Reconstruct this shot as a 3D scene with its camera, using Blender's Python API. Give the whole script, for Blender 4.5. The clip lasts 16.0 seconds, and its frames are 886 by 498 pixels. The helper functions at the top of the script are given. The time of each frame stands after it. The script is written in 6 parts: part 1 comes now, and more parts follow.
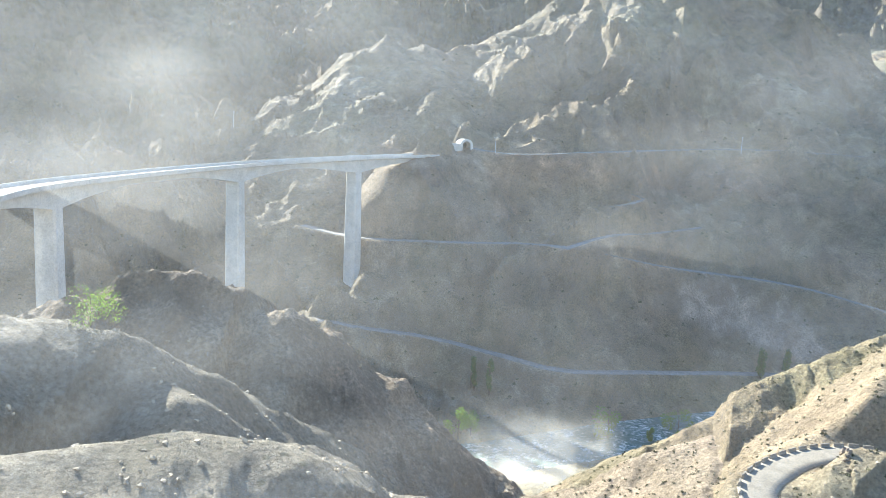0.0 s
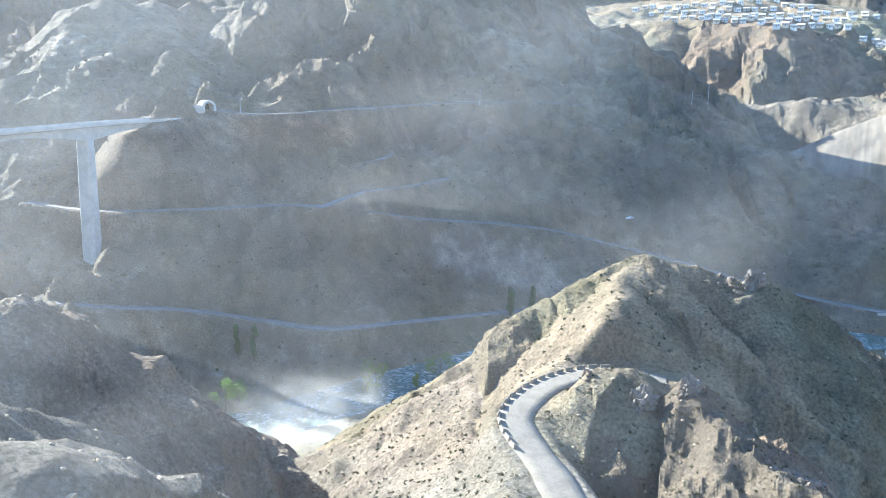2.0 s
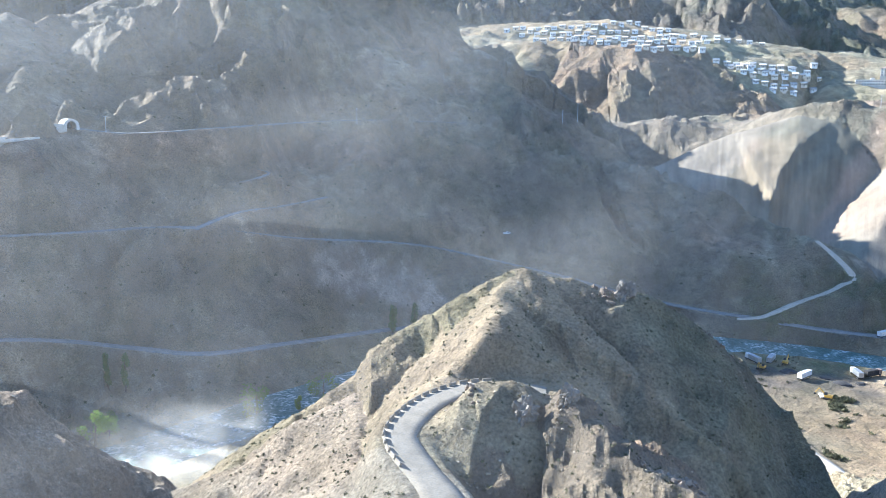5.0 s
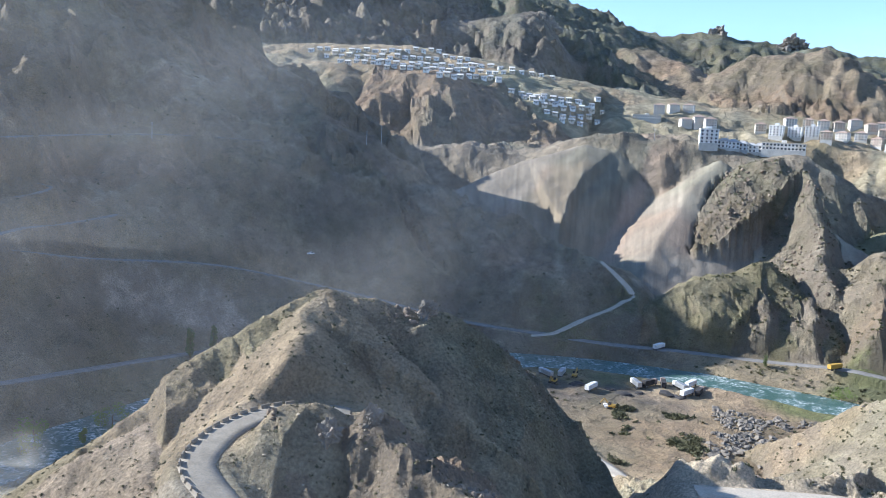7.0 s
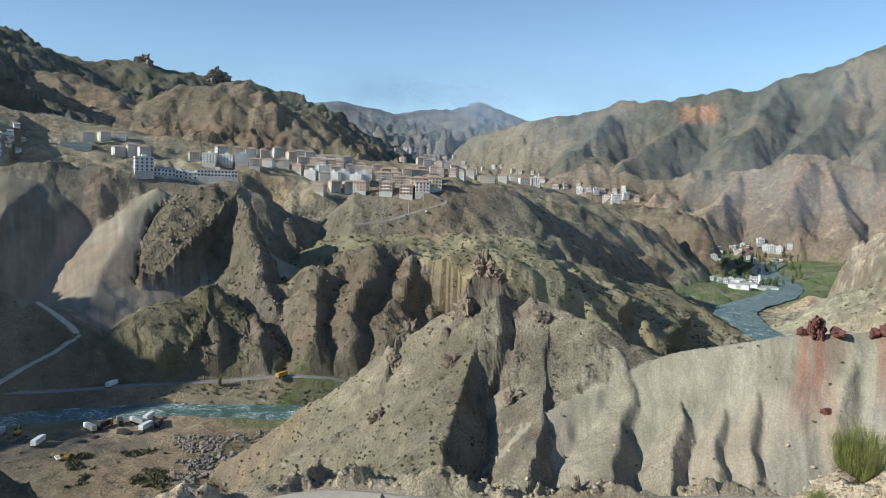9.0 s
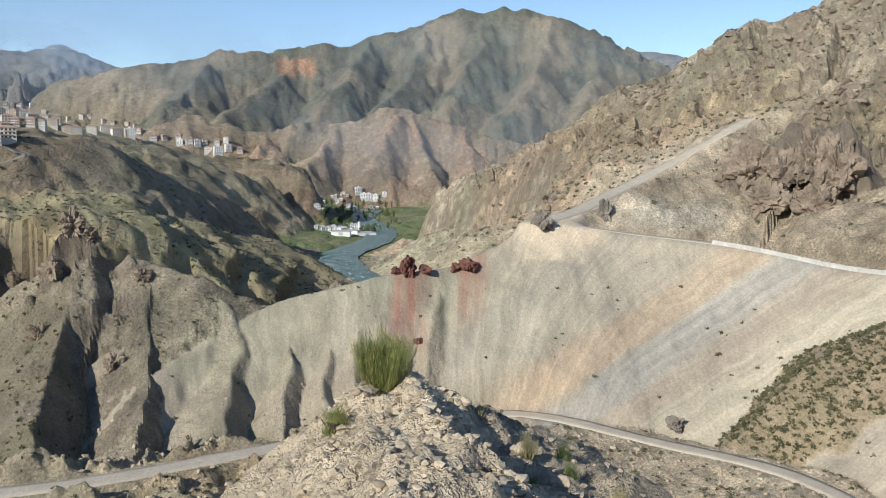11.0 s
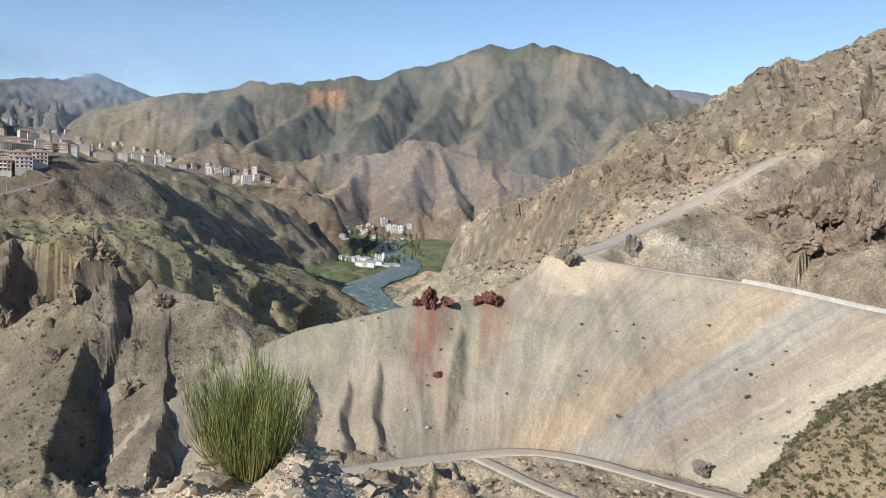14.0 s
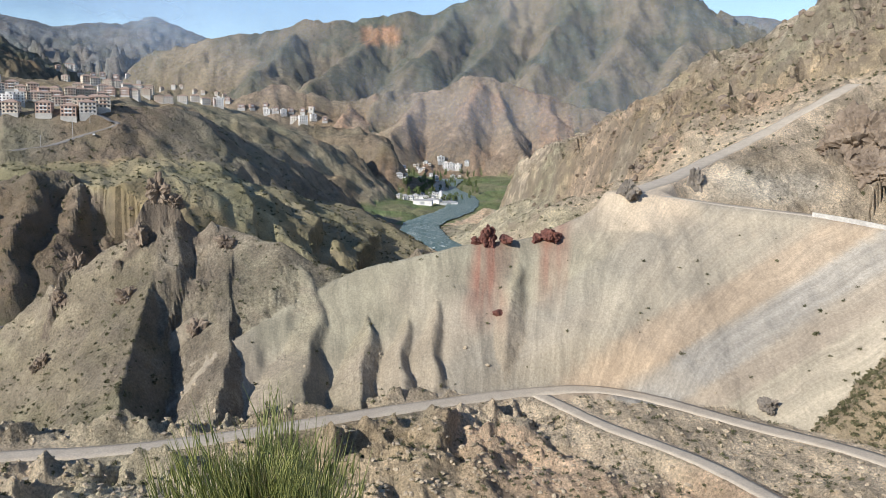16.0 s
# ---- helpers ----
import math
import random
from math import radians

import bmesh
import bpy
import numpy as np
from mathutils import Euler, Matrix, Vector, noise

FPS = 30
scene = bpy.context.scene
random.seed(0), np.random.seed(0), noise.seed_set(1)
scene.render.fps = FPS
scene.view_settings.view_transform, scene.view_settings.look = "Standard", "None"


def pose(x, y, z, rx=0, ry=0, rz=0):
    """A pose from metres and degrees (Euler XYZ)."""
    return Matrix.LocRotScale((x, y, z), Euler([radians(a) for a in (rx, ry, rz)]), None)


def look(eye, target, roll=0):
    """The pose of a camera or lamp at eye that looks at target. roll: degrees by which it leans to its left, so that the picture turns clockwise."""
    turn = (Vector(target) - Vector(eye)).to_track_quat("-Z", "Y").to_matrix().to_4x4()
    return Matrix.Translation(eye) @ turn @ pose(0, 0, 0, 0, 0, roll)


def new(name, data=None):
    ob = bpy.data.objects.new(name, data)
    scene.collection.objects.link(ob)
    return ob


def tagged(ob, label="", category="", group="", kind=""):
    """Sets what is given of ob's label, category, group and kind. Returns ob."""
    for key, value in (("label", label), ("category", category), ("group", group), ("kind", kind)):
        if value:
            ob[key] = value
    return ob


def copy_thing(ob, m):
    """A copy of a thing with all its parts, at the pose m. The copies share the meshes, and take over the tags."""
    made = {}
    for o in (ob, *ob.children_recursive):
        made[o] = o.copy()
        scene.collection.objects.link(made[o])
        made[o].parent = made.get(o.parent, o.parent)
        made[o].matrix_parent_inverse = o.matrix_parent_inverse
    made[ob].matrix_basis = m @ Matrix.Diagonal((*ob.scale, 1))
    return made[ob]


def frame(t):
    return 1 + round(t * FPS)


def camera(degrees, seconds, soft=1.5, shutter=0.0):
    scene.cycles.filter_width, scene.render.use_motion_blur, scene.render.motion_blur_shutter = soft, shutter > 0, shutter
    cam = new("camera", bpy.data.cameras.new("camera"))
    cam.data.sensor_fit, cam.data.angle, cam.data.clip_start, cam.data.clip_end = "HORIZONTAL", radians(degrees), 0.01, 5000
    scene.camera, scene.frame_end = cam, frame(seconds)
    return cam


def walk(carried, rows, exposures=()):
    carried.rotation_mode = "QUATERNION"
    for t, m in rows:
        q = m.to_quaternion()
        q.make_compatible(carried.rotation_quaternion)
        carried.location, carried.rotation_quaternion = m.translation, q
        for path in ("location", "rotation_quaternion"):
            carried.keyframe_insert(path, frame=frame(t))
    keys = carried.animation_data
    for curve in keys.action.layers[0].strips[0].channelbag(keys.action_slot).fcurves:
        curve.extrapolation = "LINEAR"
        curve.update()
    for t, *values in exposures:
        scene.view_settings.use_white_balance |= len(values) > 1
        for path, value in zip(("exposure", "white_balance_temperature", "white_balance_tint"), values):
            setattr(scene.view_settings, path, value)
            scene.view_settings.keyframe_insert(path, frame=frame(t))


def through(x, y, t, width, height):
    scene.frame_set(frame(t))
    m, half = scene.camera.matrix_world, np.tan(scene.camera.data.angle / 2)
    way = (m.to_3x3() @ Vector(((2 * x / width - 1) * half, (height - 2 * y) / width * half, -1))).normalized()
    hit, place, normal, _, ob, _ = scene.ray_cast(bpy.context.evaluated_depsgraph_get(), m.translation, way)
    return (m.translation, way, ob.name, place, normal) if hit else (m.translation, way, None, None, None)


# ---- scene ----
cam = camera(56.4, 16.0, soft=0.6)
PATH = [  # seconds, x, y, z, heading, pitch, roll
    (0.0, 0.00, 0.00, 0.00, -0.35, -8.74, -2.28),
    (0.5, 0.00, 0.00, 0.00, -6.97, -9.88, -2.26),
    (1.0, 0.00, 0.00, 0.00, -11.68, -10.59, -1.69),
    (1.5, 0.00, 0.00, 0.00, -14.99, -11.05, -1.09),
    (2.0, 0.00, 0.00, 0.00, -17.61, -11.13, -0.76),
    (2.5, 0.00, 0.00, 0.00, -20.33, -11.09, -0.57),
    (3.0, 0.00, 0.00, 0.00, -22.58, -11.28, -0.68),
    (3.2, 0.00, 0.00, 0.00, -22.82, -11.38, -0.62),
    (5.3, 0.00, 0.00, 0.00, -26.89, -9.51, -1.14),
    (5.5, 0.00, 0.00, 0.00, -27.56, -9.44, -1.38),
    (6.0, 0.00, 0.00, 0.00, -29.80, -9.06, -1.98),
    (6.5, 0.00, 0.00, 0.00, -33.69, -8.40, -2.77),
    (7.0, 0.00, 0.00, 0.00, -39.35, -7.91, -3.02),
    (7.5, 0.00, 0.00, 0.00, -45.46, -7.33, -2.84),
    (8.0, 0.00, 0.00, 0.00, -53.04, -6.72, -2.67),
    (8.5, 0.00, 0.00, 0.00, -63.20, -5.59, -2.51),
    (9.0, 0.00, 0.00, 0.00, -76.85, -4.37, -1.82),
    (9.5, 0.52, -0.30, -0.14, -87.71, -3.72, -1.62),
    (10.0, 0.99, -0.59, -0.31, -94.64, -5.01, -2.51),
    (10.2, 1.29, -0.78, -0.43, -97.19, -5.22, -2.72),
    (12.3, 3.50, -2.11, -1.35, -107.26, -8.00, -0.32),
    (12.5, 3.88, -2.30, -1.47, -107.07, -8.14, -0.54),
    (13.0, 4.62, -2.57, -1.62, -106.41, -8.08, -1.13),
    (13.5, 5.50, -2.82, -1.72, -104.89, -6.37, -2.03),
    (14.0, 6.28, -2.98, -1.75, -101.89, -4.60, -2.74),
    (14.5, 6.97, -3.05, -1.75, -100.09, -4.53, -2.26),
    (15.0, 7.57, -3.09, -1.75, -98.76, -5.07, -1.96),
    (15.5, 8.02, -3.12, -1.74, -97.68, -6.90, -2.10),
    (16.0, 8.33, -3.14, -1.74, -98.01, -9.08, -1.49),
]
walk(cam, [(t, pose(x, y, z, 90 + p, r, h)) for t, x, y, z, h, p, r in PATH],
     exposures=[(0.0, 2.05, 6000, 3), (1.5, 2.05, 5500, 4), (3.2, 2.0, 5450, 5), (5.3, 1.85, 5450, 7), (6.5, 1.45, 5450, 8), (7.5, 0.95, 5700, 10), (8.5, 0.58, 5900, 5),
                (9.5, 0.2, 6100, 4), (12.4, 0.36, 6150, 10), (14.5, 0.28, 6200, 10), (16.0, 0.38, 6200, 11)])

# ---- light ----
SUN_BEARING, SUN_HEIGHT = -36.0, 27.0
sky_world = bpy.data.worlds.new("sky")
scene.world = sky_world
sky_world.use_nodes = True
nt = sky_world.node_tree
sky = nt.nodes.new("ShaderNodeTexSky")
sky.sky_type = "NISHITA"
sky.sun_disc = False
sky.sun_elevation = radians(SUN_HEIGHT)
sky.sun_rotation = radians(SUN_BEARING)
sky.altitude = 1200
sky.air_density, sky.dust_density, sky.ozone_density = 0.85, 0.0, 1.1
background = nt.nodes["Background"]
background.inputs["Strength"].default_value = 0.118
nt.links.new(sky.outputs[0], background.inputs["Color"])
sun_data = bpy.data.lights.new("sun", "SUN")
sun_data.energy, sun_data.angle, sun_data.color = 4.0, radians(0.5), (1.0, 0.93, 0.82)
sun = new("sun", sun_data)
sun_dir = Vector((math.sin(radians(SUN_BEARING)) * math.cos(radians(SUN_HEIGHT)),
                  math.cos(radians(SUN_BEARING)) * math.cos(radians(SUN_HEIGHT)), math.sin(radians(SUN_HEIGHT))))
sun.matrix_world = look(sun_dir * 300, (0, 0, 0))


# ---- plan: bearings in degrees clockwise from the first view, dips in degrees from the eye's level ----
BEND = 1.007


def at(bearing, dip, d):
    a = radians(bearing * BEND)
    return (d * math.sin(a), d * math.cos(a), d * math.tan(radians(dip)))


# ---- noise on arrays ----
def value_noise(x, y, seed=0):
    xi, yi = np.floor(x).astype(np.int64), np.floor(y).astype(np.int64)
    fx, fy = x - xi, y - yi
    ux, uy = fx * fx * fx * (fx * (fx * 6 - 15) + 10), fy * fy * fy * (fy * (fy * 6 - 15) + 10)

    def lattice(i, j):
        h = (i * 374761393 + j * 668265263 + seed * 1442695041) & 0xFFFFFFFF
        h = ((h ^ (h >> 13)) * 1274126177) & 0xFFFFFFFF
        return ((h ^ (h >> 16)) & 0xFFFF).astype(np.float32) / 32767.5 - 1.0
    a, b = lattice(xi, yi), lattice(xi + 1, yi)
    c, d = lattice(xi, yi + 1), lattice(xi + 1, yi + 1)
    return (a + (b - a) * ux) * (1 - uy) + (c + (d - c) * ux) * uy


def fbm(x, y, octaves=4, seed=0, gain=0.5):
    total, amp = 0.0, 1.0
    for k in range(octaves):
        total = total + amp * value_noise(x, y, seed + 17 * k)
        x, y, amp = x * 1.93 * 0.8 - y * 1.93 * 0.6 + 5.2, x * 1.93 * 0.6 + y * 1.93 * 0.8 + 1.3, amp * gain
    return total


def crests(x, y, octaves=4, seed=0):
    total, amp = 0.0, 1.0
    for k in range(octaves):
        total = total + amp * (1 - 2 * np.abs(value_noise(x, y, seed + 31 * k)))
        x, y, amp = x * 1.7 - y * 1.1, x * 1.1 + y * 1.7, amp * 0.5
    return total


# ---- ground forms ----
# Each form is a crest line and the slopes on its far and near side; the ground is the highest of them.
FORMS = []
CONES = ("far_range", "green_mountain", "brown_spur", "big_mountain", "left_mountain", "high_wall", "tower_range", "cone_hill", "scree_wall")


def rounded(p, times=2):
    """Chaikin's corner cutting."""
    for _ in range(times):
        a, b = p[:-1] * 0.75 + p[1:] * 0.25, p[:-1] * 0.25 + p[1:] * 0.75
        p = np.concatenate([p[:1], np.stack([a, b], 1).reshape(-1, p.shape[1]), p[-1:]])
    return p


def form(name, line, far, near, tint, rough=2.0, gully=0.0, wave=20.0, flat=0.0, gentle=0.05, shelf=0.0, rise=0.0, veg=0.2, rock=0.3, soft=2.0):
    pts = np.array([at(*p) for p in line], np.float32)
    if name == "scree_wall":
        pts = rounded(pts)
    FORMS.append(dict(name=name, line=pts, far=far, near=near, tint=tint, rough=rough,
                      gully=gully, wave=wave, flat=flat, gentle=gentle, shelf=shelf, rise=rise, veg=veg, rock=rock, soft=soft))


DRY, SCREE, SHALE = (0.33, 0.275, 0.18), (0.375, 0.315, 0.23), (0.42, 0.35, 0.255)
BROWN, OCHRE, GREY = (0.26, 0.20, 0.135), (0.50, 0.385, 0.245), (0.29, 0.245, 0.185)
GREEN, FARBLUE, DARK = (0.128, 0.13, 0.1), (0.19, 0.19, 0.18), (0.19, 0.16, 0.125)

form("far_range", [(38, 5, 4300), (52, 5.5, 4300), (65.3, 5.0, 4300), (69.1, 5.5, 4250), (72.9, 4.8, 4200), (76, 5.2, 4300), (78.6, 5.7, 4400),
                   (81.8, 4.5, 4400), (84, 4.6, 4400), (92, 4.5, 4400), (105, 5, 4400), (114, 6.9, 4200), (117.2, 6.7, 4200), (119.6, 5.8, 4200),
                   (128, 5, 4200), (142, 5.5, 4200)], 0.5, 0.35, FARBLUE, 30, 60, 600, veg=0.3)
form("green_mountain", [(78, 3.2, 3000), (82.4, 4.6, 2900), (85.8, 5.2, 2850), (89.1, 5.9, 2800), (92.1, 6.2, 2800), (94.3, 6.6, 2750), (96.6, 6.9, 2750),
                        (98.1, 7.5, 2750), (101.6, 8.3, 2750), (104.6, 9.3, 2750), (107.2, 9.3, 2750), (110.1, 9.0, 2700), (112.5, 8.1, 2700),
                        (114.4, 6.9, 2650), (116.9, 5.1, 2600), (118.4, 4.3, 2550), (124, 2, 2500)], 0.5, 0.95, GREEN, 9, 20, 120, veg=0.4, rock=0.9)
for line in ([(98.1, 7.4, 2750), (97, 5.4, 2480), (95.7, 3.3, 2280), (93.5, 1.4, 2130)], [(101.8, 8.1, 2750), (101.2, 5.9, 2500), (100.0, 3.9, 2290), (98.3, 2.2, 2140)],
             [(105.4, 9.1, 2750), (105.3, 6.8, 2540), (104.4, 4.7, 2330), (103.2, 2.9, 2180)], [(110.1, 8.8, 2700), (109.6, 6.4, 2490), (108.6, 4.2, 2290), (107.4, 2.4, 2120)],
             [(112.9, 7.8, 2700), (113.2, 5.2, 2450), (112.3, 3.0, 2250), (111, 1.0, 2100)], [(93.6, 6.3, 2800), (91.8, 4.3, 2550), (89.6, 2.7, 2380), (88, 1.2, 2250)],
             [(88, 5.6, 2850), (86.6, 4.0, 2600), (85, 2.5, 2420)], [(103.6, 8.7, 2740), (103.0, 6.6, 2600), (102.4, 5.2, 2480)], [(107.6, 9.0, 2740), (107.3, 6.9, 2600), (106.4, 5.0, 2450), (105.6, 3.5, 2300)]):
    form("mountain_spur", line, 0.85, 0.85, GREEN, 7, 20, 80, veg=0.45, rock=0.8)
form("brown_spur", [(78, 0.0, 2145), (85.9, 1.6, 2145), (92.2, 0.8, 2145), (96, 1.6, 2123), (98.7, 2.2, 2090), (100.5, 2.6, 2090), (103.8, 1.6, 2068), (107.4, 0.6, 2035),
                    (110, -1.0, 1980)], 0.35, 1.1, (0.31, 0.235, 0.16), 8, 20, 120, rock=1.0)
for line in ([(100.5, 2.4, 2090), (99.2, 0.6, 1969), (97.4, -2.4, 1837), (96.8, -3.8, 1760)], [(100.5, 2.4, 2090), (101.8, 0.0, 1958), (102.9, -2.6, 1826)], [(104.2, 1.4, 2068), (105.0, -0.6, 1936), (105.6, -2.2, 1848)],
             [(96, 1.4, 2123), (94.6, -0.4, 1980), (93.8, -1.8, 1870)], [(91.5, 0.7, 2145), (90.6, -0.3, 2013)], [(107.2, 0.4, 2035), (107.8, -1.0, 1925)]):
    form("spur_rib", line, 0.9, 0.9, (0.34, 0.25, 0.17), 6, 14, 60, veg=0.12, rock=1.0)
form("right_hillside", [(100.2, -5.7, 1150), (102.9, -3.3, 1100), (106.3, -1.6, 1000), (110, 0.3, 900), (113.2, 2.6, 850), (117.3, 4.9, 800), (120, 6.2, 760),
                        (123.4, 7.8, 720), (126.7, 9.5, 690), (135, 12.5, 680), (146, 14, 700)], 0.6, 0.6, (0.52, 0.43, 0.31), 6, 16, 60, veg=0.3, rock=0.9)
form("scar_ridge", [(105, -6.4, 420), (108, -5.4, 425), (112, -3.9, 430), (115.2, -2.4, 440), (117.5, -1.1, 455), (119.7, 0.3, 470), (121.6, 1.6, 485), (123.4, 2.6, 510), (127, 3.6, 530), (132, 4.4, 540)], 0.5, 0.72,
     (0.51, 0.415, 0.29), 3, 6, 24, veg=0.15, rock=0.6, shelf=30, rise=0.0)
form("crag_hill", [(113, -3.6, 352), (117, -2.0, 370), (121.3, -0.6, 385), (124.8, 0.2, 392), (128.1, 0.2, 388), (130.3, -1.6, 372), (136, -0.5, 355), (146, 2, 350)], 0.5, 1.3,
     (0.53, 0.43, 0.30), 3, 4, 22, flat=48, gentle=0.5, veg=0.08, rock=0.4)
form("scree_wall", [(83, -16, 262), (88, -12.8, 281), (91, -11.1, 287), (93, -10.3, 290), (96.1, -9.7, 290), (98.8, -8.9, 292), (100.4, -8.6, 295), (103.9, -8.3, 300), (106.1, -7, 305), (108, -6.1, 310),
                    (110.2, -4.6, 315), (114.8, -5.3, 320), (122.3, -5.8, 320), (129.3, -6.8, 310), (133.2, -6.7, 300), (142, -6, 280)], 0.6, 0.76,
     (0.375, 0.32, 0.24), 0.35, 0.55, 9, veg=0.03, rock=0.0, soft=0.6)
form("road_bench", [(58, -22.2, 200), (68.5, -21, 214), (75.2, -21.4, 210), (82.6, -21.3, 210), (94.5, -19.9, 227), (104.6, -18.3, 248), (110.4, -17.9, 252), (118, -18.9, 240),
                    (127.2, -19.8, 222), (136, -22.5, 195)], 0.5, 0.6, (0.60, 0.485, 0.34), 2.5, 3, 24, flat=75, gentle=0.1, shelf=8, rise=0.0, veg=0.12, rock=0.3)
form("shale_ridge", [(70.9, -16.5, 327), (72.2, -13.0, 330), (73.1, -10.8, 330), (74.3, -11.4, 328), (76.5, -10.9, 322), (78.6, -8.0, 320), (79.6, -6.9, 319),
                     (80.6, -7.2, 319), (81.6, -8.2, 319), (82.7, -7.5, 318), (84.5, -8.4, 312), (87.6, -9.2, 300), (90.8, -10.6, 295), (93, -10.5, 290)], 0.8, 0.8, SHALE, 1.6, 2, 14,
     veg=0.2, rock=0.45, soft=0.8)
# fins of shale that run down to the road: a lit scree side and a steep shaded side
for k, (line, steep, easy, tint, rough, rocky) in enumerate((
        ([(79.8, -6.7, 318), (78.9, -10.8, 296), (77.8, -16.0, 258), (77.0, -19.7, 232), (76.6, -22, 216)], 1.5, 0.74, (0.34, 0.285, 0.195), 0.6, 0.25),
        ([(82.7, -7.4, 318), (83.6, -9.6, 305), (83.9, -13.0, 281), (83.9, -15.6, 262), (83.2, -18.7, 240), (82.4, -21.8, 215)], 1.45, 0.78, (0.36, 0.3, 0.215), 1.0, 0.4),
        ([(87.6, -9.3, 300), (88.8, -11.0, 289), (89.6, -13.0, 276), (89.0, -15.4, 260), (88.4, -19.2, 233), (88.0, -22, 214)], 1.3, 0.58, SCREE, 0.4, 0.1),
        ([(92.2, -10.9, 291), (92.7, -13.2, 276), (92.9, -14.5, 263), (92.3, -17.0, 246), (92.4, -20, 230)], 1.3, 0.95, SHALE, 0.5, 0.15),
        ([(95.5, -10.3, 290), (95.6, -13.1, 272), (95.2, -15.9, 253), (95.4, -19.3, 235)], 1.1, 0.8, SCREE, 0.4, 0.05),
        ([(98.0, -9.4, 292), (97.9, -12.2, 275), (97.4, -14.4, 260), (97.6, -17.8, 243)], 1.1, 0.7, SCREE, 0.5, 0.05),
        ([(103.1, -8.6, 299), (103.0, -11, 281), (102.7, -13.8, 264)], 1.0, 0.8, SCREE, 0.4, 0.05))):
    form("shale_spur_%d" % k, line, steep, easy, tint, rough, (1.1, 2.0, 0.7, 0.8, 0.6, 0.6, 0.4)[k], (13, 13, 9, 9, 8, 8, 8)[k], veg=0.3 if k == 0 else 0.04, rock=rocky, soft=0.3)
form("crag", [(122.3, -0.4, 366), (124.0, 0.9, 372), (125.4, 1.5, 374), (127.2, 2.0, 374), (128.7, 1.8, 372), (129.6, 0.2, 366)], 1.2, 1.9, (0.23, 0.18, 0.135), 3, 4, 16, veg=0.05, rock=1.7, soft=0.5)
form("shale_crag", [(78.3, -6.8, 316), (79.1, -5.7, 319), (80.0, -5.6, 319), (80.9, -6.5, 316)], 1.6, 1.8, (0.25, 0.20, 0.145), 2, 3, 10, veg=0.05, rock=1.6, soft=0.4)
form("shale_crag_low", [(75.3, -10.3, 328), (74.5, -9.6, 328), (73.7, -10.6, 324), (73.0, -13.0, 316), (72.6, -15.2, 304)], 1.8, 1.8, (0.22, 0.175, 0.13), 2, 3, 10, veg=0.05, rock=1.6, soft=0.4)
form("meadow_slope", [(64.5, -6.5, 690), (66, -5.0, 720), (68, -4.0, 735), (70, -3.5, 745), (76, -2.6, 770), (81, -3.2, 790), (85, -4.6, 800), (88, -5.7, 810), (91, -6.6, 810), (94, -7.5, 810),
                      (97, -9, 800)], 0.7, 0.7, (0.33, 0.28, 0.17), 1.6, 5, 60, flat=160, gentle=0.09, shelf=160, rise=0.09, veg=0.6, rock=0.12)
form("town_spur", [(70, -0.8, 770), (76, 0.0, 775), (80.2, 0.0, 800), (83.9, -1.5, 860), (87.8, -3.5, 940), (91, -5.0, 1000), (94.2, -6.5, 1050), (97, -8.5, 1080)], 0.3, 0.76,
     (0.235, 0.2, 0.145), 2, 5, 40, veg=0.3, rock=0.2)
form("river_cliff", [(86, -1.2, 1500), (88.9, -1.3, 1480), (90.8, -1.8, 1450), (93.9, -2.5, 1400), (95.9, -4.7, 1380)], 0.5, 0.9, BROWN, 8, 12, 40, rock=0.8, shelf=120, rise=0.05)
form("town_terrace", [(28, -1.6, 800), (33.5, -1.1, 800), (37.4, -1.2, 800), (42, -0.9, 790), (45, -0.8, 780), (47.5, -0.1, 760), (50, 0.2, 750), (54.2, 0.2, 740), (57.1, -0.2, 738), (60.9, -0.3, 738),
                      (62.9, -0.8, 735), (66, -2.5, 750), (70, -3.3, 800), (74, -3, 850)], 0.5, 1.1, (0.31, 0.255, 0.185), 1.5, 2.5, 20, shelf=250, rise=-0.01, veg=0.15, rock=0.55)
form("talus_fan", [(38.5, -4.6, 685), (40.8, -3.5, 705), (44.7, -1.5, 728), (48.6, -0.2, 738), (50.8, -0.6, 732), (52.3, -1.8, 716)], 0.5, 0.5, (0.25, 0.208, 0.155), 0.5, 1.0, 16, veg=0.03, rock=0.0, soft=4)
form("talus_fan", [(57.4, -0.7, 712), (56.4, -2.0, 690), (55.1, -4.2, 655), (53.8, -6.8, 608), (53.0, -8.9, 574)], 0.5, 0.5, (0.26, 0.217, 0.163), 0.5, 0.8, 12, veg=0.03, rock=0.0, soft=2)
form("terrace_crag", [(58.6, -0.5, 696), (59.4, -0.2, 690), (61, -0.4, 684), (62.6, -1.2, 680), (63.6, -3.6, 650), (64.4, -6.4, 612), (65.2, -9.0, 575)], 1.7, 1.0, (0.235, 0.195, 0.14), 5, 8, 24, veg=0.35, rock=1.0)
form("green_knoll", [(53.5, -11.3, 536), (55.5, -9.6, 555), (58, -8.2, 570), (60.6, -7.2, 580), (62.3, -8.8, 565), (63.9, -11.4, 540)], 0.5, 0.62, (0.23, 0.195, 0.115), 2.5, 5, 30, veg=0.55, rock=0.5)
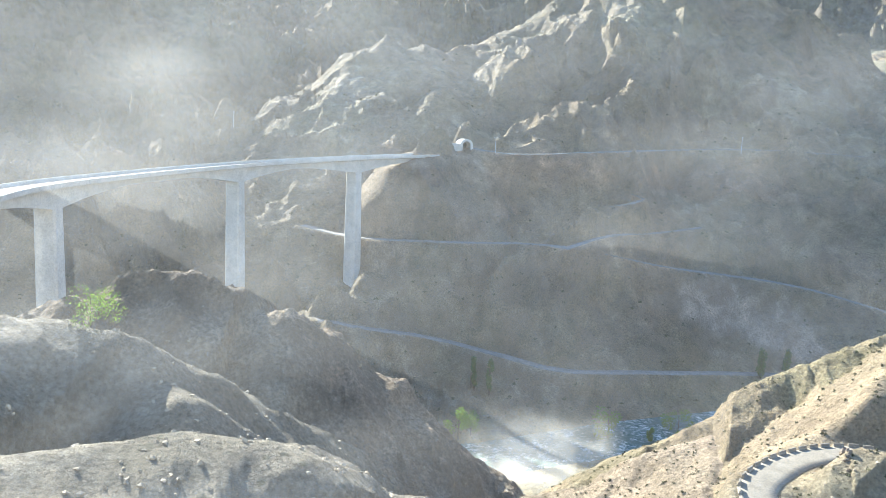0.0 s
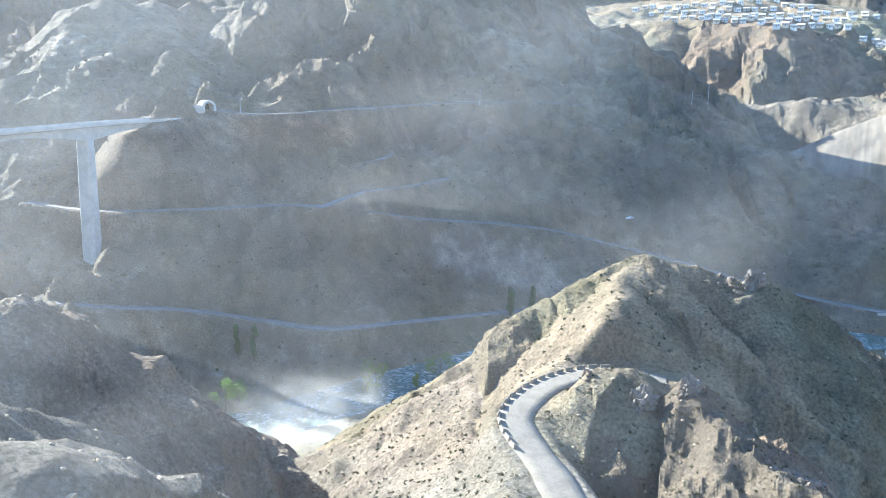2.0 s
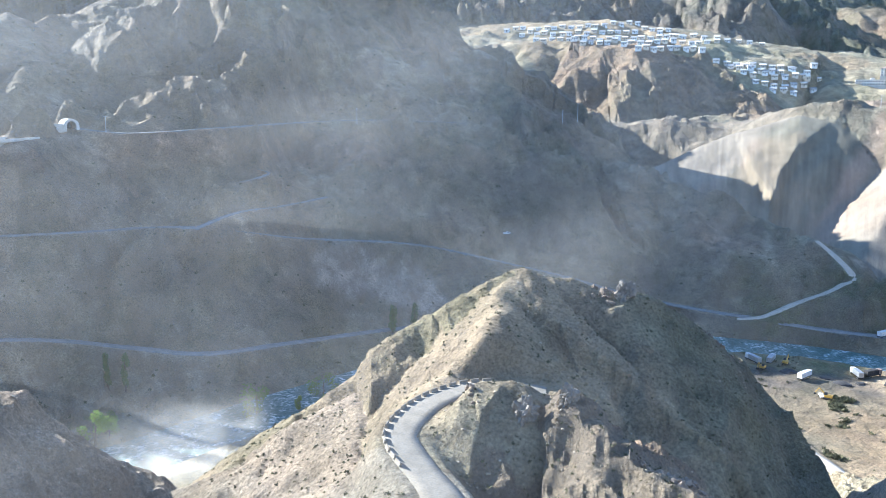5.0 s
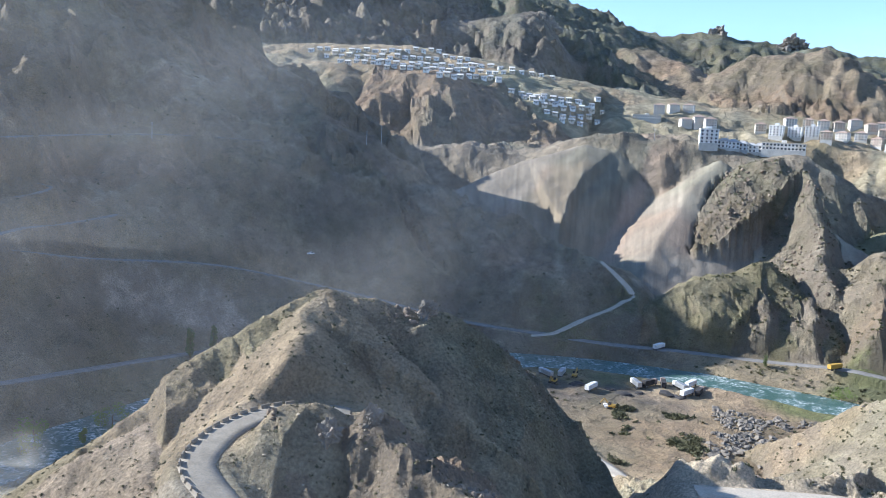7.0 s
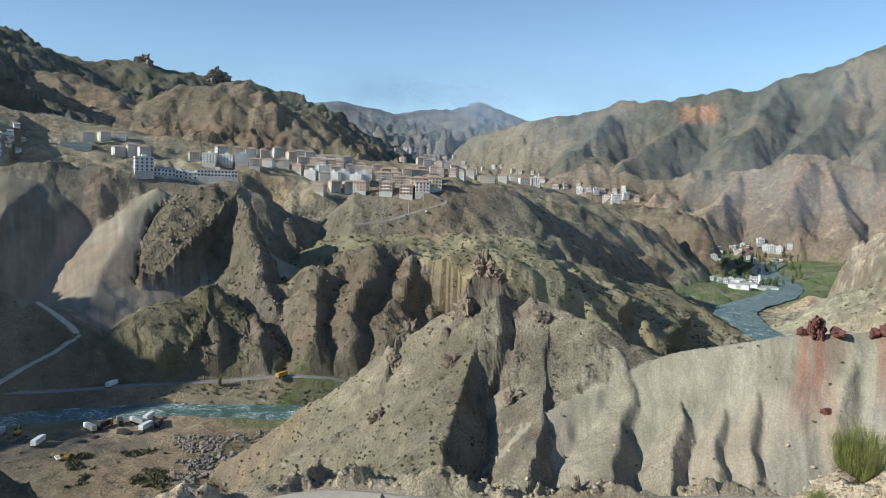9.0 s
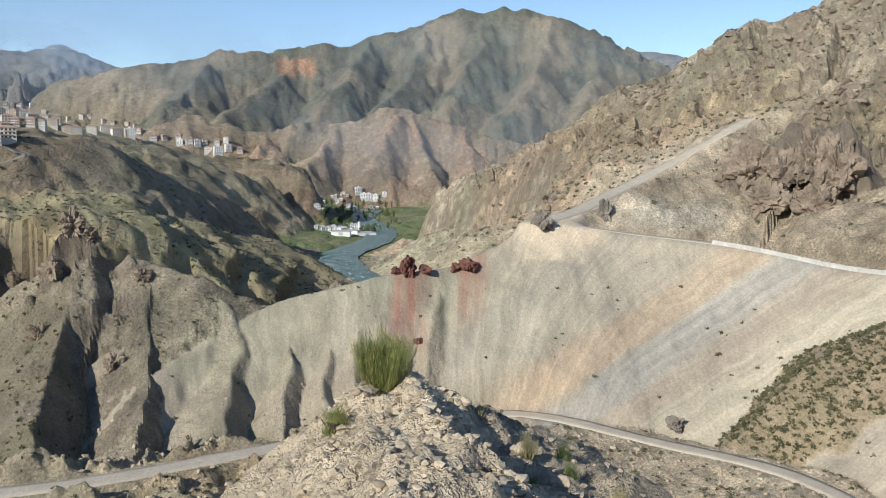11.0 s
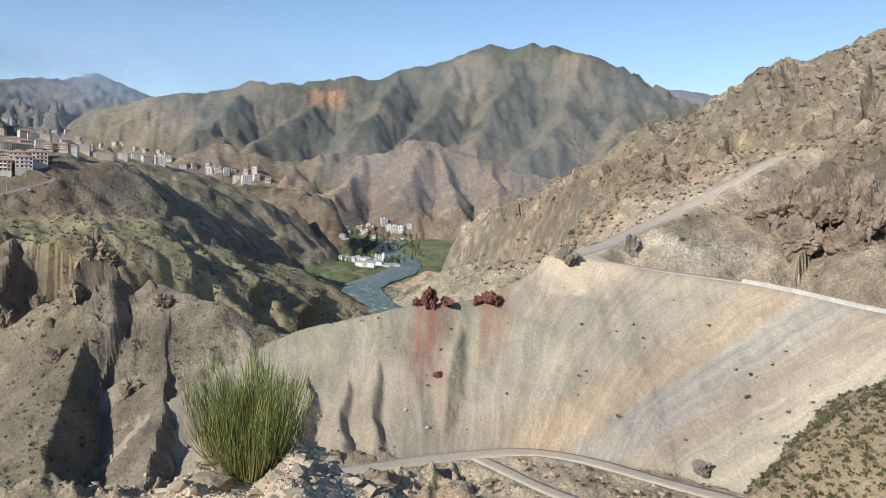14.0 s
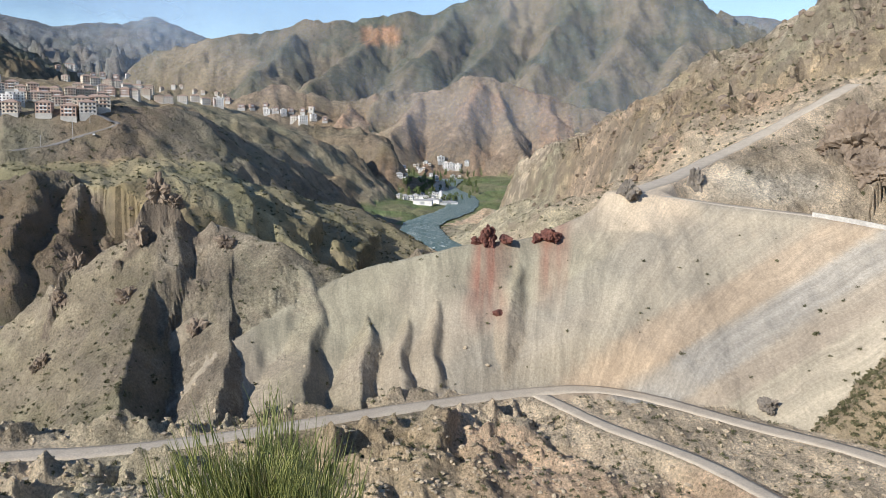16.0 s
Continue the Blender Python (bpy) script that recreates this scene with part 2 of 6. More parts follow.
for line in ([(68.3, -5.7, 606), (67.8, -8.6, 566), (67.2, -11.2, 534)], [(71.7, -4.5, 628), (71.1, -7.2, 582), (70.4, -9.6, 548)], [(74.2, -5.2, 630), (73.7, -7.8, 578), (73.3, -9.8, 548)],
             [(60.6, -7.3, 580), (61.0, -9.6, 552), (61.1, -11.2, 536)], [(63.2, -8.6, 566), (63.8, -10.6, 545), (64.0, -12.2, 528)]):
    form("gorge_rib", line, 1.4, 0.66, (0.27, 0.22, 0.155), 5, 7, 22, veg=0.35, rock=0.9)
form("gorge_wall", [(66, -8.0, 610), (67.2, -6.4, 622), (68.3, -5.6, 620), (70, -6.2, 618), (71.7, -4.5, 632), (74, -5.1, 636), (75.2, -7.4, 606), (77, -9.4, 575), (80, -11.5, 545)], 0.35, 0.95,
     (0.25, 0.205, 0.15), 8, 12, 36, veg=0.4, rock=1.0)
form("quarry_crag", [(32, 1.0, 900), (36, 3.8, 930), (39, 4.0, 930), (41.5, 3, 920), (44, 1, 900), (47, 0.8, 900)], 0.5, 0.8, BROWN, 7, 9, 40, shelf=150, rise=0.0, rock=0.8)
form("houses_slope", [(26, 5.2, 1150), (36.3, 5.7, 1150), (42, 5.0, 1150), (46, 4.3, 1180), (50, 3.6, 1200), (56, 2.6, 1150), (64, 2.0, 1150), (70, 1.6, 1150), (76, 1.2, 1250),
                      (82, 0.4, 1350), (87, -0.9, 1450)], 0.5, 0.65, DRY, 3, 4, 60, flat=150, gentle=0.25, shelf=250, rise=0.0, veg=0.3)
form("cone_hill", [(46, 5.0, 1650), (48.4, 5.8, 1600), (50.2, 5.5, 1600), (51.5, 6.3, 1600), (54.4, 5.6, 1550), (56.4, 4.4, 1500), (58.8, 5.6, 1500), (61.6, 6.3, 1500), (63.1, 6.4, 1500),
                   (65.3, 5.2, 1520), (67.6, 4.0, 1550), (70.6, 2.4, 1580), (73, 1.3, 1600)], 0.5, 0.55, BROWN, 8, 20, 110, veg=0.3, rock=1.0)
form("back_hill", [(64, 5.3, 2300), (65.3, 5.4, 2300), (66.8, 4.6, 2250), (67.6, 4.1, 2100), (69.1, 4.2, 2100), (71, 3.4, 2050), (73.1, 2.1, 2000)], 0.5, 0.5, GREEN, 8, 20, 90, veg=0.5)
form("tower_range", [(38, 11.5, 2100), (44, 9.5, 2200), (48.4, 7.7, 2200), (51.5, 7.3, 2200), (53.1, 7.1, 2200), (54.7, 7.2, 2200), (56.4, 7.4, 2200), (57.7, 7.1, 2200), (60.5, 6.7, 2200),
                     (62, 6.6, 2200), (65, 4.6, 2250)], 0.5, 0.4, GREEN, 12, 30, 200, veg=0.7, rock=0.9)
form("dark_crag", [(32, 7.6, 1450), (36.4, 6.9, 1400), (40, 7.5, 1450), (43.5, 8.2, 1450), (45.6, 8.2, 1450), (47.5, 5.6, 1450)], 0.4, 0.5, DARK, 10, 20, 60, rock=0.8)
form("high_wall", [(-5, 12, 1300), (10, 14, 1500), (20, 14, 1600), (30, 13, 1700), (36, 12, 2000), (41, 10.5, 2300)], 0.4, 0.6, DARK, 12, 35, 200, veg=0.4, rock=0.9)
form("big_mountain", [(-16, -6.5, 560), (-11.2, -3.6, 560), (-8.2, -1.0, 560), (-6, 3.2, 580), (-3.4, 5.6, 600), (-0.4, 4.8, 620), (1.9, 5, 640), (4.5, 6.3, 660), (8.1, 8.4, 690),
                      (13, 11, 720), (18, 10, 720), (20.3, 8, 700), (23.7, 6.1, 680), (25.6, 3.9, 660), (26.7, 2.9, 650), (29.8, 1.1, 640), (32.9, -0.4, 630), (37.6, -2.5, 620),
                      (41.4, -4.6, 600), (45.2, -6.3, 580), (50.5, -8.1, 560), (52.3, -9.6, 545)], 0.6, 0.71, (0.30, 0.245, 0.175), 7, 20, 105, veg=0.35, rock=0.75)
form("left_mountain", [(-75, 12, 950), (-60, 12, 1000), (-40, 14, 1100), (-20, 13, 1200), (-5, 12, 1300), (8, 12, 1400)], 0.5, 0.5, BROWN, 12, 35, 200, veg=0.3, rock=0.9)
form("abutment_shoulder", [(-3.2, -3.3, 444), (-0.8, -2.75, 450), (1.95, -2.3, 470), (5, -2.3, 500)], 0.3, 1.35, (0.36, 0.28, 0.20), 2, 3, 20, shelf=25, veg=0.2, rock=0.3)
form("road_hill", [(9, -24.8, 235), (13.5, -22.9, 200), (15.1, -21, 190), (19.1, -18.6, 190), (20.3, -16.6, 190), (25.3, -14.5, 195), (26.1, -13.6, 195), (29.4, -11.9, 198), (31.4, -10.95, 200),
                   (34.6, -11.9, 205), (38.9, -12.4, 210), (42, -14, 215), (45.9, -15.9, 222), (46.4, -17.7, 225), (49.1, -19.5, 232), (50.8, -22.7, 240), (52, -26, 245)], 0.9, 0.78,
     (0.29, 0.243, 0.16), 1.2, 2.6, 20, veg=0.3, rock=0.45, soft=1.5)
form("road_hill_spur", [(31.4, -11.1, 200), (29.9, -12.5, 192), (28.8, -15.6, 175), (28, -18.4, 160)], 0.7, 0.75, DRY, 0.8, 1, 14, veg=0.3, rock=0.2)
form("knoll", [(26.5, -19.6, 150), (28, -18.7, 152), (30.5, -18.6, 152), (32, -20, 148)], 0.7, 0.7, DRY, 1, 1, 10, veg=0.3, rock=0.3)
form("near_crag", [(29.4, -23.3, 140), (31.8, -20.8, 148), (34.9, -19.2, 148), (36.6, -21.2, 143), (39.9, -22.4, 136), (44.7, -24.3, 128), (50, -27, 118)], 0.8, 0.7, BROWN, 2, 3, 14,
     veg=0.2, rock=0.8, soft=0.5)
form("saddle", [(24, -27, 118), (21, -25.5, 140), (20, -23.5, 160), (19.5, -19.5, 185)], 0.6, 0.6, SCREE, 1, 1, 12, veg=0.25, rock=0.3)
form("left_crag", [(-30, -13, 178), (-26, -12.5, 175), (-21.9, -11.8, 175), (-20.2, -10.8, 172), (-17.7, -10.2, 170), (-14.8, -10.5, 170), (-13, -11.3, 170), (-12.2, -13.2, 168),
                   (-9.9, -13, 165), (-6.4, -14.7, 165), (-3.1, -16.9, 168), (-0.7, -18, 172), (0.2, -19.9, 175), (1.9, -21.7, 185), (4.4, -23.4, 205), (6.6, -25.1, 230)], 0.9, 0.8,
     (0.32, 0.26, 0.19), 2.5, 3.5, 20, veg=0.2, rock=0.8)
form("left_shelf", [(-45, -12, 115), (-27.8, -12.9, 115), (-24.7, -13.1, 115), (-21.3, -14.3, 112), (-19.6, -14.8, 110), (-17.8, -17.8, 105), (-16.4, -19.3, 100), (-14, -25, 92)], 0.7, 0.4,
     GREY, 1.5, 1, 12, veg=0.3)
form("left_mound", [(-45, -20, 65), (-28, -21.3, 65), (-16.7, -21.4, 65), (-11, -22.1, 64), (-7.8, -23.3, 62), (-5.3, -25.5, 60), (-1, -33, 58)], 0.7, 0.35, GREY, 0.8, 0.6, 6, veg=0.4)
form("right_spur", [(123.0, -18.2, 243), (126.3, -14.6, 254), (130, -11.2, 266), (134, -8.2, 274), (141, -4.5, 282), (152, 0, 292)], 0.6, 0.85, (0.32, 0.25, 0.165), 1, 2, 20, veg=0.4, rock=0.1)
# the hill that the path runs on, and its spur with the bush
FORMS.append(dict(name="own_hill", line=np.array([(-0.5, 0.3, -1.65), (-8, -6, -1.0), (-40, -60, 6), (-160, -260, 60), (-300, -600, 160)], np.float32), far=0.85, near=0.85, tint=GREY, rough=0.5,
                  gully=0.2, wave=5.0, flat=2.0, gentle=0.15, shelf=2.0, rise=0.15, veg=0.3, rock=0.2, soft=0.5))
FORMS.append(dict(name="own_spur", line=np.array([(-0.5, 0.3, -1.65), (2.5, -1.6, -2.75), (6, -2.9, -3.4), (8.5, -3.15, -3.42), (11.3, -3.3, -3.38)], np.float32), far=1.0, near=0.95,
                  tint=(0.46, 0.375, 0.265), rough=0.16, gully=0.14, wave=1.6, flat=1.7, gentle=0.31, shelf=0.55, rise=0.1, veg=0.1, rock=0.3, soft=0.3))

RIVER = np.array([at(*p)[:2] for p in ((98.2, 0, 1760), (97.6, 0, 1550), (98.9, 0, 1350), (98.6, 0, 1180), (96.2, 0, 1010), (97.0, 0, 880), (99.8, 0, 760), (101, 0, 640), (98, 0, 540), (92, 0, 480), (84, 0, 462), (74, 0, 462),
                                       (66, 0, 468), (58, 0, 480), (50, 0, 485), (42, 0, 480), (34, 0, 455), (25, 0, 412), (14, 0, 350), (5, 0, 312), (-4, 0, 300), (-15, 0, 300), (-32, 0, 340),
                                       (-60, 0, 500))], np.float32)
WATER = -131.0


def line_distance(x, y, line, slope=None):
    """Distance to a line, its height at the nearest place, the side (+ far), and how far beyond its ends a place lies. With a slope: the part of the line that stands highest there."""
    best = np.full(x.shape, 1e12, np.float32)
    high, side, over, perp = np.zeros_like(best), np.zeros_like(best), np.zeros_like(best), np.zeros_like(best)
    top = np.full(x.shape, -1e9, np.float32)
    last = len(line) - 2
    for k, (p, q) in enumerate(zip(line[:-1], line[1:])):
        dx, dy = float(q[0] - p[0]), float(q[1] - p[1])
        size = dx * dx + dy * dy
        free = ((x - p[0]) * dx + (y - p[1]) * dy) / size
        s = np.clip(free, 0, 1)
        ox, oy = x - p[0] - s * dx, y - p[1] - s * dy
        d2 = ox * ox + oy * oy
        if slope is None:
            m = d2 < best
        else:
            rise = p[2] + s * (q[2] - p[2]) - slope * np.sqrt(d2)
            m = rise > top
            top = np.where(m, rise, top)
        best = np.where(m, d2, best)
        if len(p) > 2:
            high = np.where(m, p[2] + s * (q[2] - p[2]), high)
        side = np.where(m, dx * oy - dy * ox, side)
        end = np.zeros_like(best)
        if k == 0:
            end = np.where(free < 0, -free, end)
        if k == last:
            end = np.where(free > 1, free - 1, end)
        over = np.where(m, end * math.sqrt(size), over)
    dist = np.sqrt(best)
    across = np.sqrt(np.maximum(best - over * over, 0))
    return dist, high, side, over, across


def ground(x, y):
    """Height of the ground at arrays x, y, with the tint and the shares of plants and bare rock."""
    x, y = np.asarray(x, np.float32), np.asarray(y, np.float32)
    dr = line_distance(x, y, RIVER)[0]
    z = WATER + 2.5 + 0.02 * np.maximum(dr - 25, 0) + 1.2 * fbm(x / 40, y / 40, 4, 3)
    z = np.minimum(z, WATER + 14)
    tint = np.empty(x.shape + (3,), np.float32)
    tint[:] = (0.30, 0.235, 0.15)
    which = np.full(x.shape, -1, np.int32)
    veg, rock = np.full(x.shape, 0.35, np.float32), np.full(x.shape, 0.2, np.float32)
    wx, wy = fbm(x / 45, y / 45, 3, 5), fbm(x / 45, y / 45, 3, 9)
    for k, f in enumerate(FORMS):
        line = f["line"]
        low = min(f["far"], f["near"])
        reach = (line[:, 2].max() + 145) / low + f["flat"] + f["shelf"] + 30
        m = (x > line[:, 0].min() - reach) & (x < line[:, 0].max() + reach) & (y > line[:, 1].min() - reach) & (y < line[:, 1].max() + reach)
        if not m.any():
            continue
        # only where the form can stand above what is there
        bx, by = np.maximum(np.maximum(line[:, 0].min() - x[m], x[m] - line[:, 0].max()), 0), np.maximum(np.maximum(line[:, 1].min() - y[m], y[m] - line[:, 1].max()), 0)
        most = line[:, 2].max() - low * np.maximum(np.hypot(bx, by) - max(f["flat"], f["shelf"]) - 15, 0) + 2.5 * f["rough"] + 2 * f["gully"] + 4
        idx = np.nonzero(m)[0]
        m = idx[most > z[m]]
        if not len(m):
            continue
        px, py = x[m], y[m]
        warp = min(f["wave"] * 0.18, 10)
        sx, sy = px + warp * wx[m], py + warp * wy[m]
        if f["name"].startswith("shale_spur"):
            sx, sy = sx + 0.8 * fbm(px / 10, py / 10, 4, 141), sy + 0.8 * fbm(px / 10, py / 10, 4, 142)
        d, h, side, over, across = line_distance(sx, sy, line, f["near"] if f["name"] in CONES else None)
        slope = np.where(side > 0, f["far"], f["near"])
        flat = np.where(side > 0, f["shelf"], f["flat"])
        gentle = np.where(side > 0, f["rise"], f["gentle"])
        fall = np.sqrt(across * across + f["soft"] ** 2) - f["soft"]
        drop = np.minimum(fall, flat) * gentle + np.maximum(fall - flat, 0) * slope + over * max(0.9, f["far"], f["near"])
        grow = np.clip(d / (f["wave"] * 1.2), 0, 1)
        w = f["wave"]
        if f["gully"]:
            cx, cy = float(line[-1, 0] - line[0, 0]), float(line[-1, 1] - line[0, 1])
            size = math.hypot(cx, cy)
            u, v = (px * cx + py * cy) / size, (py * cx - px * cy) / size
            drop = drop - grow * f["gully"] * (0.6 * crests(u / w + 0.5 * wx[m], v / (w * 3.0) + 0.5 * wy[m], 4, 40 + k) - 0.2)
        r = f["rough"]
        if r:
            q = 7 * r + 3
            drop = drop - r * (0.3 + 0.7 * grow) * fbm(px / q, py / q, 5, 70 + k, 0.5)
        zz = h - drop
        zo = z[m]
        up = zz > zo
        z[m] = np.where(up, zz, zo)
        won = which[m]
        won[up] = k
        which[m] = won
        sub = tint[m]
        sub[up] = f["tint"]
        tint[m] = sub
        for arr, key in ((veg, "veg"), (rock, "rock")):
            v = arr[m]
            v[up] = f[key]
            arr[m] = v
    # broken rock
    r = np.hypot(x, y)
    near_in, far_out = np.clip((r - 60) / 60, 0, 1), lambda a, b: np.clip((b - r) / (b - a), 0, 1)
    bx, by = x + 3 * wx, y + 3 * wy
    z = z + rock * near_in * (0.9 * far_out(250, 400) * crests(bx / 4.5, by / 4.5, 2, 10) + 2.0 * far_out(500, 900) * crests(bx / 11, by / 11, 2, 11)
                              + (1.3 + 3.2 * np.clip((r - 380) / 400, 0, 1)) * far_out(1000, 1800) * crests(bx / 25, by / 25, 2, 12) * np.clip((r - 100) / 150, 0, 1)
                              + 9.0 * far_out(1300, 2000) * crests(bx / 70, by / 70, 2, 13) * np.clip((r - 350) / 400, 0, 1)
                              + (12.0 * crests(bx / 230, by / 230, 2, 18) + 6.0 * crests(bx / 85, by / 85, 2, 19) + 3.5 * crests(bx / 36, by / 36, 2, 23)) * np.clip((r - 1100) / 900, 0, 1) - 1.8)
    # dug ground by the road: pits, heaps and cuts
    dug = np.nonzero(np.isin(which, [k for k, f in enumerate(FORMS) if f["name"] == "road_bench"]))[0]
    if len(dug):
        gx, gy = x[dug], y[dug]
        fold = fbm(gx / 26, gy / 26, 3, 151)
        z[dug] += (2.0 * crests(gx / 13 + fold, gy / 9, 3, 152) + 1.5 * np.tanh(5 * fbm(gx / 8, gy / 8, 3, 153)) - 4.5 * np.clip(fbm(gx / 10, gy / 10, 2, 154) - 0.55, 0, 0.6)) * np.clip(0.75 + fold, 0.25, 1.2) * np.clip((gy / gx + 0.42) / 0.2, 0.12, 1)
    # clods and chips on the near spur
    close = np.clip((16 - r) / 6, 0, 1)
    if close.max() > 0:
        m = close > 0
        # the mound's crest breaks off to the shaded side
        lip = y[m] - np.interp(x[m], (-0.5, 2.5, 6, 8.5, 11.3), (0.3, -1.6, -2.9, -3.15, -3.3)) + 0.3 * fbm(x[m] / 0.7, y[m] / 0.7, 3, 161)
        z[m] -= close[m] * 0.42 * np.clip((x[m] - 6.5) / 2, 0, 1) * np.clip((-0.15 - lip) / 0.45, 0, 1)
        z[m] += close[m] * (0.13 * crests(x[m] / 0.9, y[m] / 0.9, 2, 14) + 0.075 * crests(x[m] / 0.33, y[m] / 0.33, 2, 15) + 0.02 * fbm(x[m] / 0.12, y[m] / 0.12, 2, 16) - 0.05)
    # the river's bed and the gorge it has cut
    z = np.minimum(z, WATER - 2.5 + np.maximum(dr - 14, 0) * np.where(r > 900, 0.12, 1) * np.where((r < 900) & (x > 0) & (y < 0.16 * x), 0.5, 0.85) + np.maximum(dr - np.where(r > 900, 85, 45), 0) * np.where(r > 900, 3.0, np.where((x > 0) & (y < 0.16 * x), 0.12, 0.6)) + np.maximum(dr - 100, 0) * 3 + np.clip((dr - 25) / 20, 0, 1) * 5 * fbm(x / 22, y / 22, 4, 21))
    return z, tint, veg, rock, which


# ---- materials ----
def nodes_of(name):
    m = bpy.data.materials.new(name)
    m.use_nodes = True
    return m, m.node_tree, m.node_tree.nodes["Principled BSDF"]


class Graph:
    """Short hand for node graphs."""

    def __init__(self, name):
        self.material, self.tree, self.shader = nodes_of(name)
        self.where = self.tree.nodes.new("ShaderNodeNewGeometry").outputs["Position"]

    def put(self, socket, value):
        if isinstance(value, bpy.types.NodeSocket):
            self.tree.links.new(value, socket)
        else:
            socket.default_value = value

    def noise(self, scale, detail=4.0, rough=0.55, vector=None, distort=0.0):
        n = self.tree.nodes.new("ShaderNodeTexNoise")
        self.put(n.inputs["Vector"], vector or self.where)
        for key, value in (("Scale", scale), ("Detail", detail), ("Roughness", rough), ("Distortion", distort)):
            n.inputs[key].default_value = value
        return n.outputs["Fac"]

    def cells(self, scale, vector=None, feature="F1"):
        n = self.tree.nodes.new("ShaderNodeTexVoronoi")
        n.feature = feature
        self.put(n.inputs["Vector"], vector or self.where)
        n.inputs["Scale"].default_value = scale
        return n.outputs["Distance"]

    def ramp(self, value, lo, hi, a=0.0, b=1.0):
        n = self.tree.nodes.new("ShaderNodeMapRange")
        for key, v in (("Value", value), ("From Min", lo), ("From Max", hi), ("To Min", a), ("To Max", b)):
            self.put(n.inputs[key], v)
        return n.outputs["Result"]

    def sums(self, kind, a, b):
        n = self.tree.nodes.new("ShaderNodeMath")
        n.operation = kind
        self.put(n.inputs[0], a)
        self.put(n.inputs[1], b)
        return n.outputs[0]

    def mix(self, a, b, fac, blend="MIX"):
        n = self.tree.nodes.new("ShaderNodeMix")
        n.data_type, n.blend_type = "RGBA", blend
        self.put(n.inputs[0], fac)
        self.put(n.inputs[6], a if isinstance(a, bpy.types.NodeSocket) else (*a, 1))
        self.put(n.inputs[7], b if isinstance(b, bpy.types.NodeSocket) else (*b, 1))
        return n.outputs[2]

    def scaled(self, colour, value):
        n = self.tree.nodes.new("ShaderNodeVectorMath")
        n.operation = "SCALE"
        self.put(n.inputs[0], colour)
        self.put(n.inputs["Scale"], value)
        return n.outputs[0]

    def attribute(self, name, output="Fac"):
        n = self.tree.nodes.new("ShaderNodeAttribute")
        n.attribute_name = name
        return n.outputs[output]

    def bump(self, height, distance, strength=1.0, under=None):
        n = self.tree.nodes.new("ShaderNodeBump")
        n.inputs["Distance"].default_value = distance
        self.put(n.inputs["Strength"], strength)
        self.put(n.inputs["Height"], height)
        if under is not None:
            self.put(n.inputs["Normal"], under)
        return n.outputs[0]

    def done(self, colour, rough=0.9, normal=None, metal=0.0):
        self.put(self.shader.inputs["Base Color"], colour if isinstance(colour, bpy.types.NodeSocket) else (*colour, 1))
        self.put(self.shader.inputs["Roughness"], rough)
        self.shader.inputs["Metallic"].default_value = metal
        if normal is not None:
            self.put(self.shader.inputs["Normal"], normal)
        return self.material


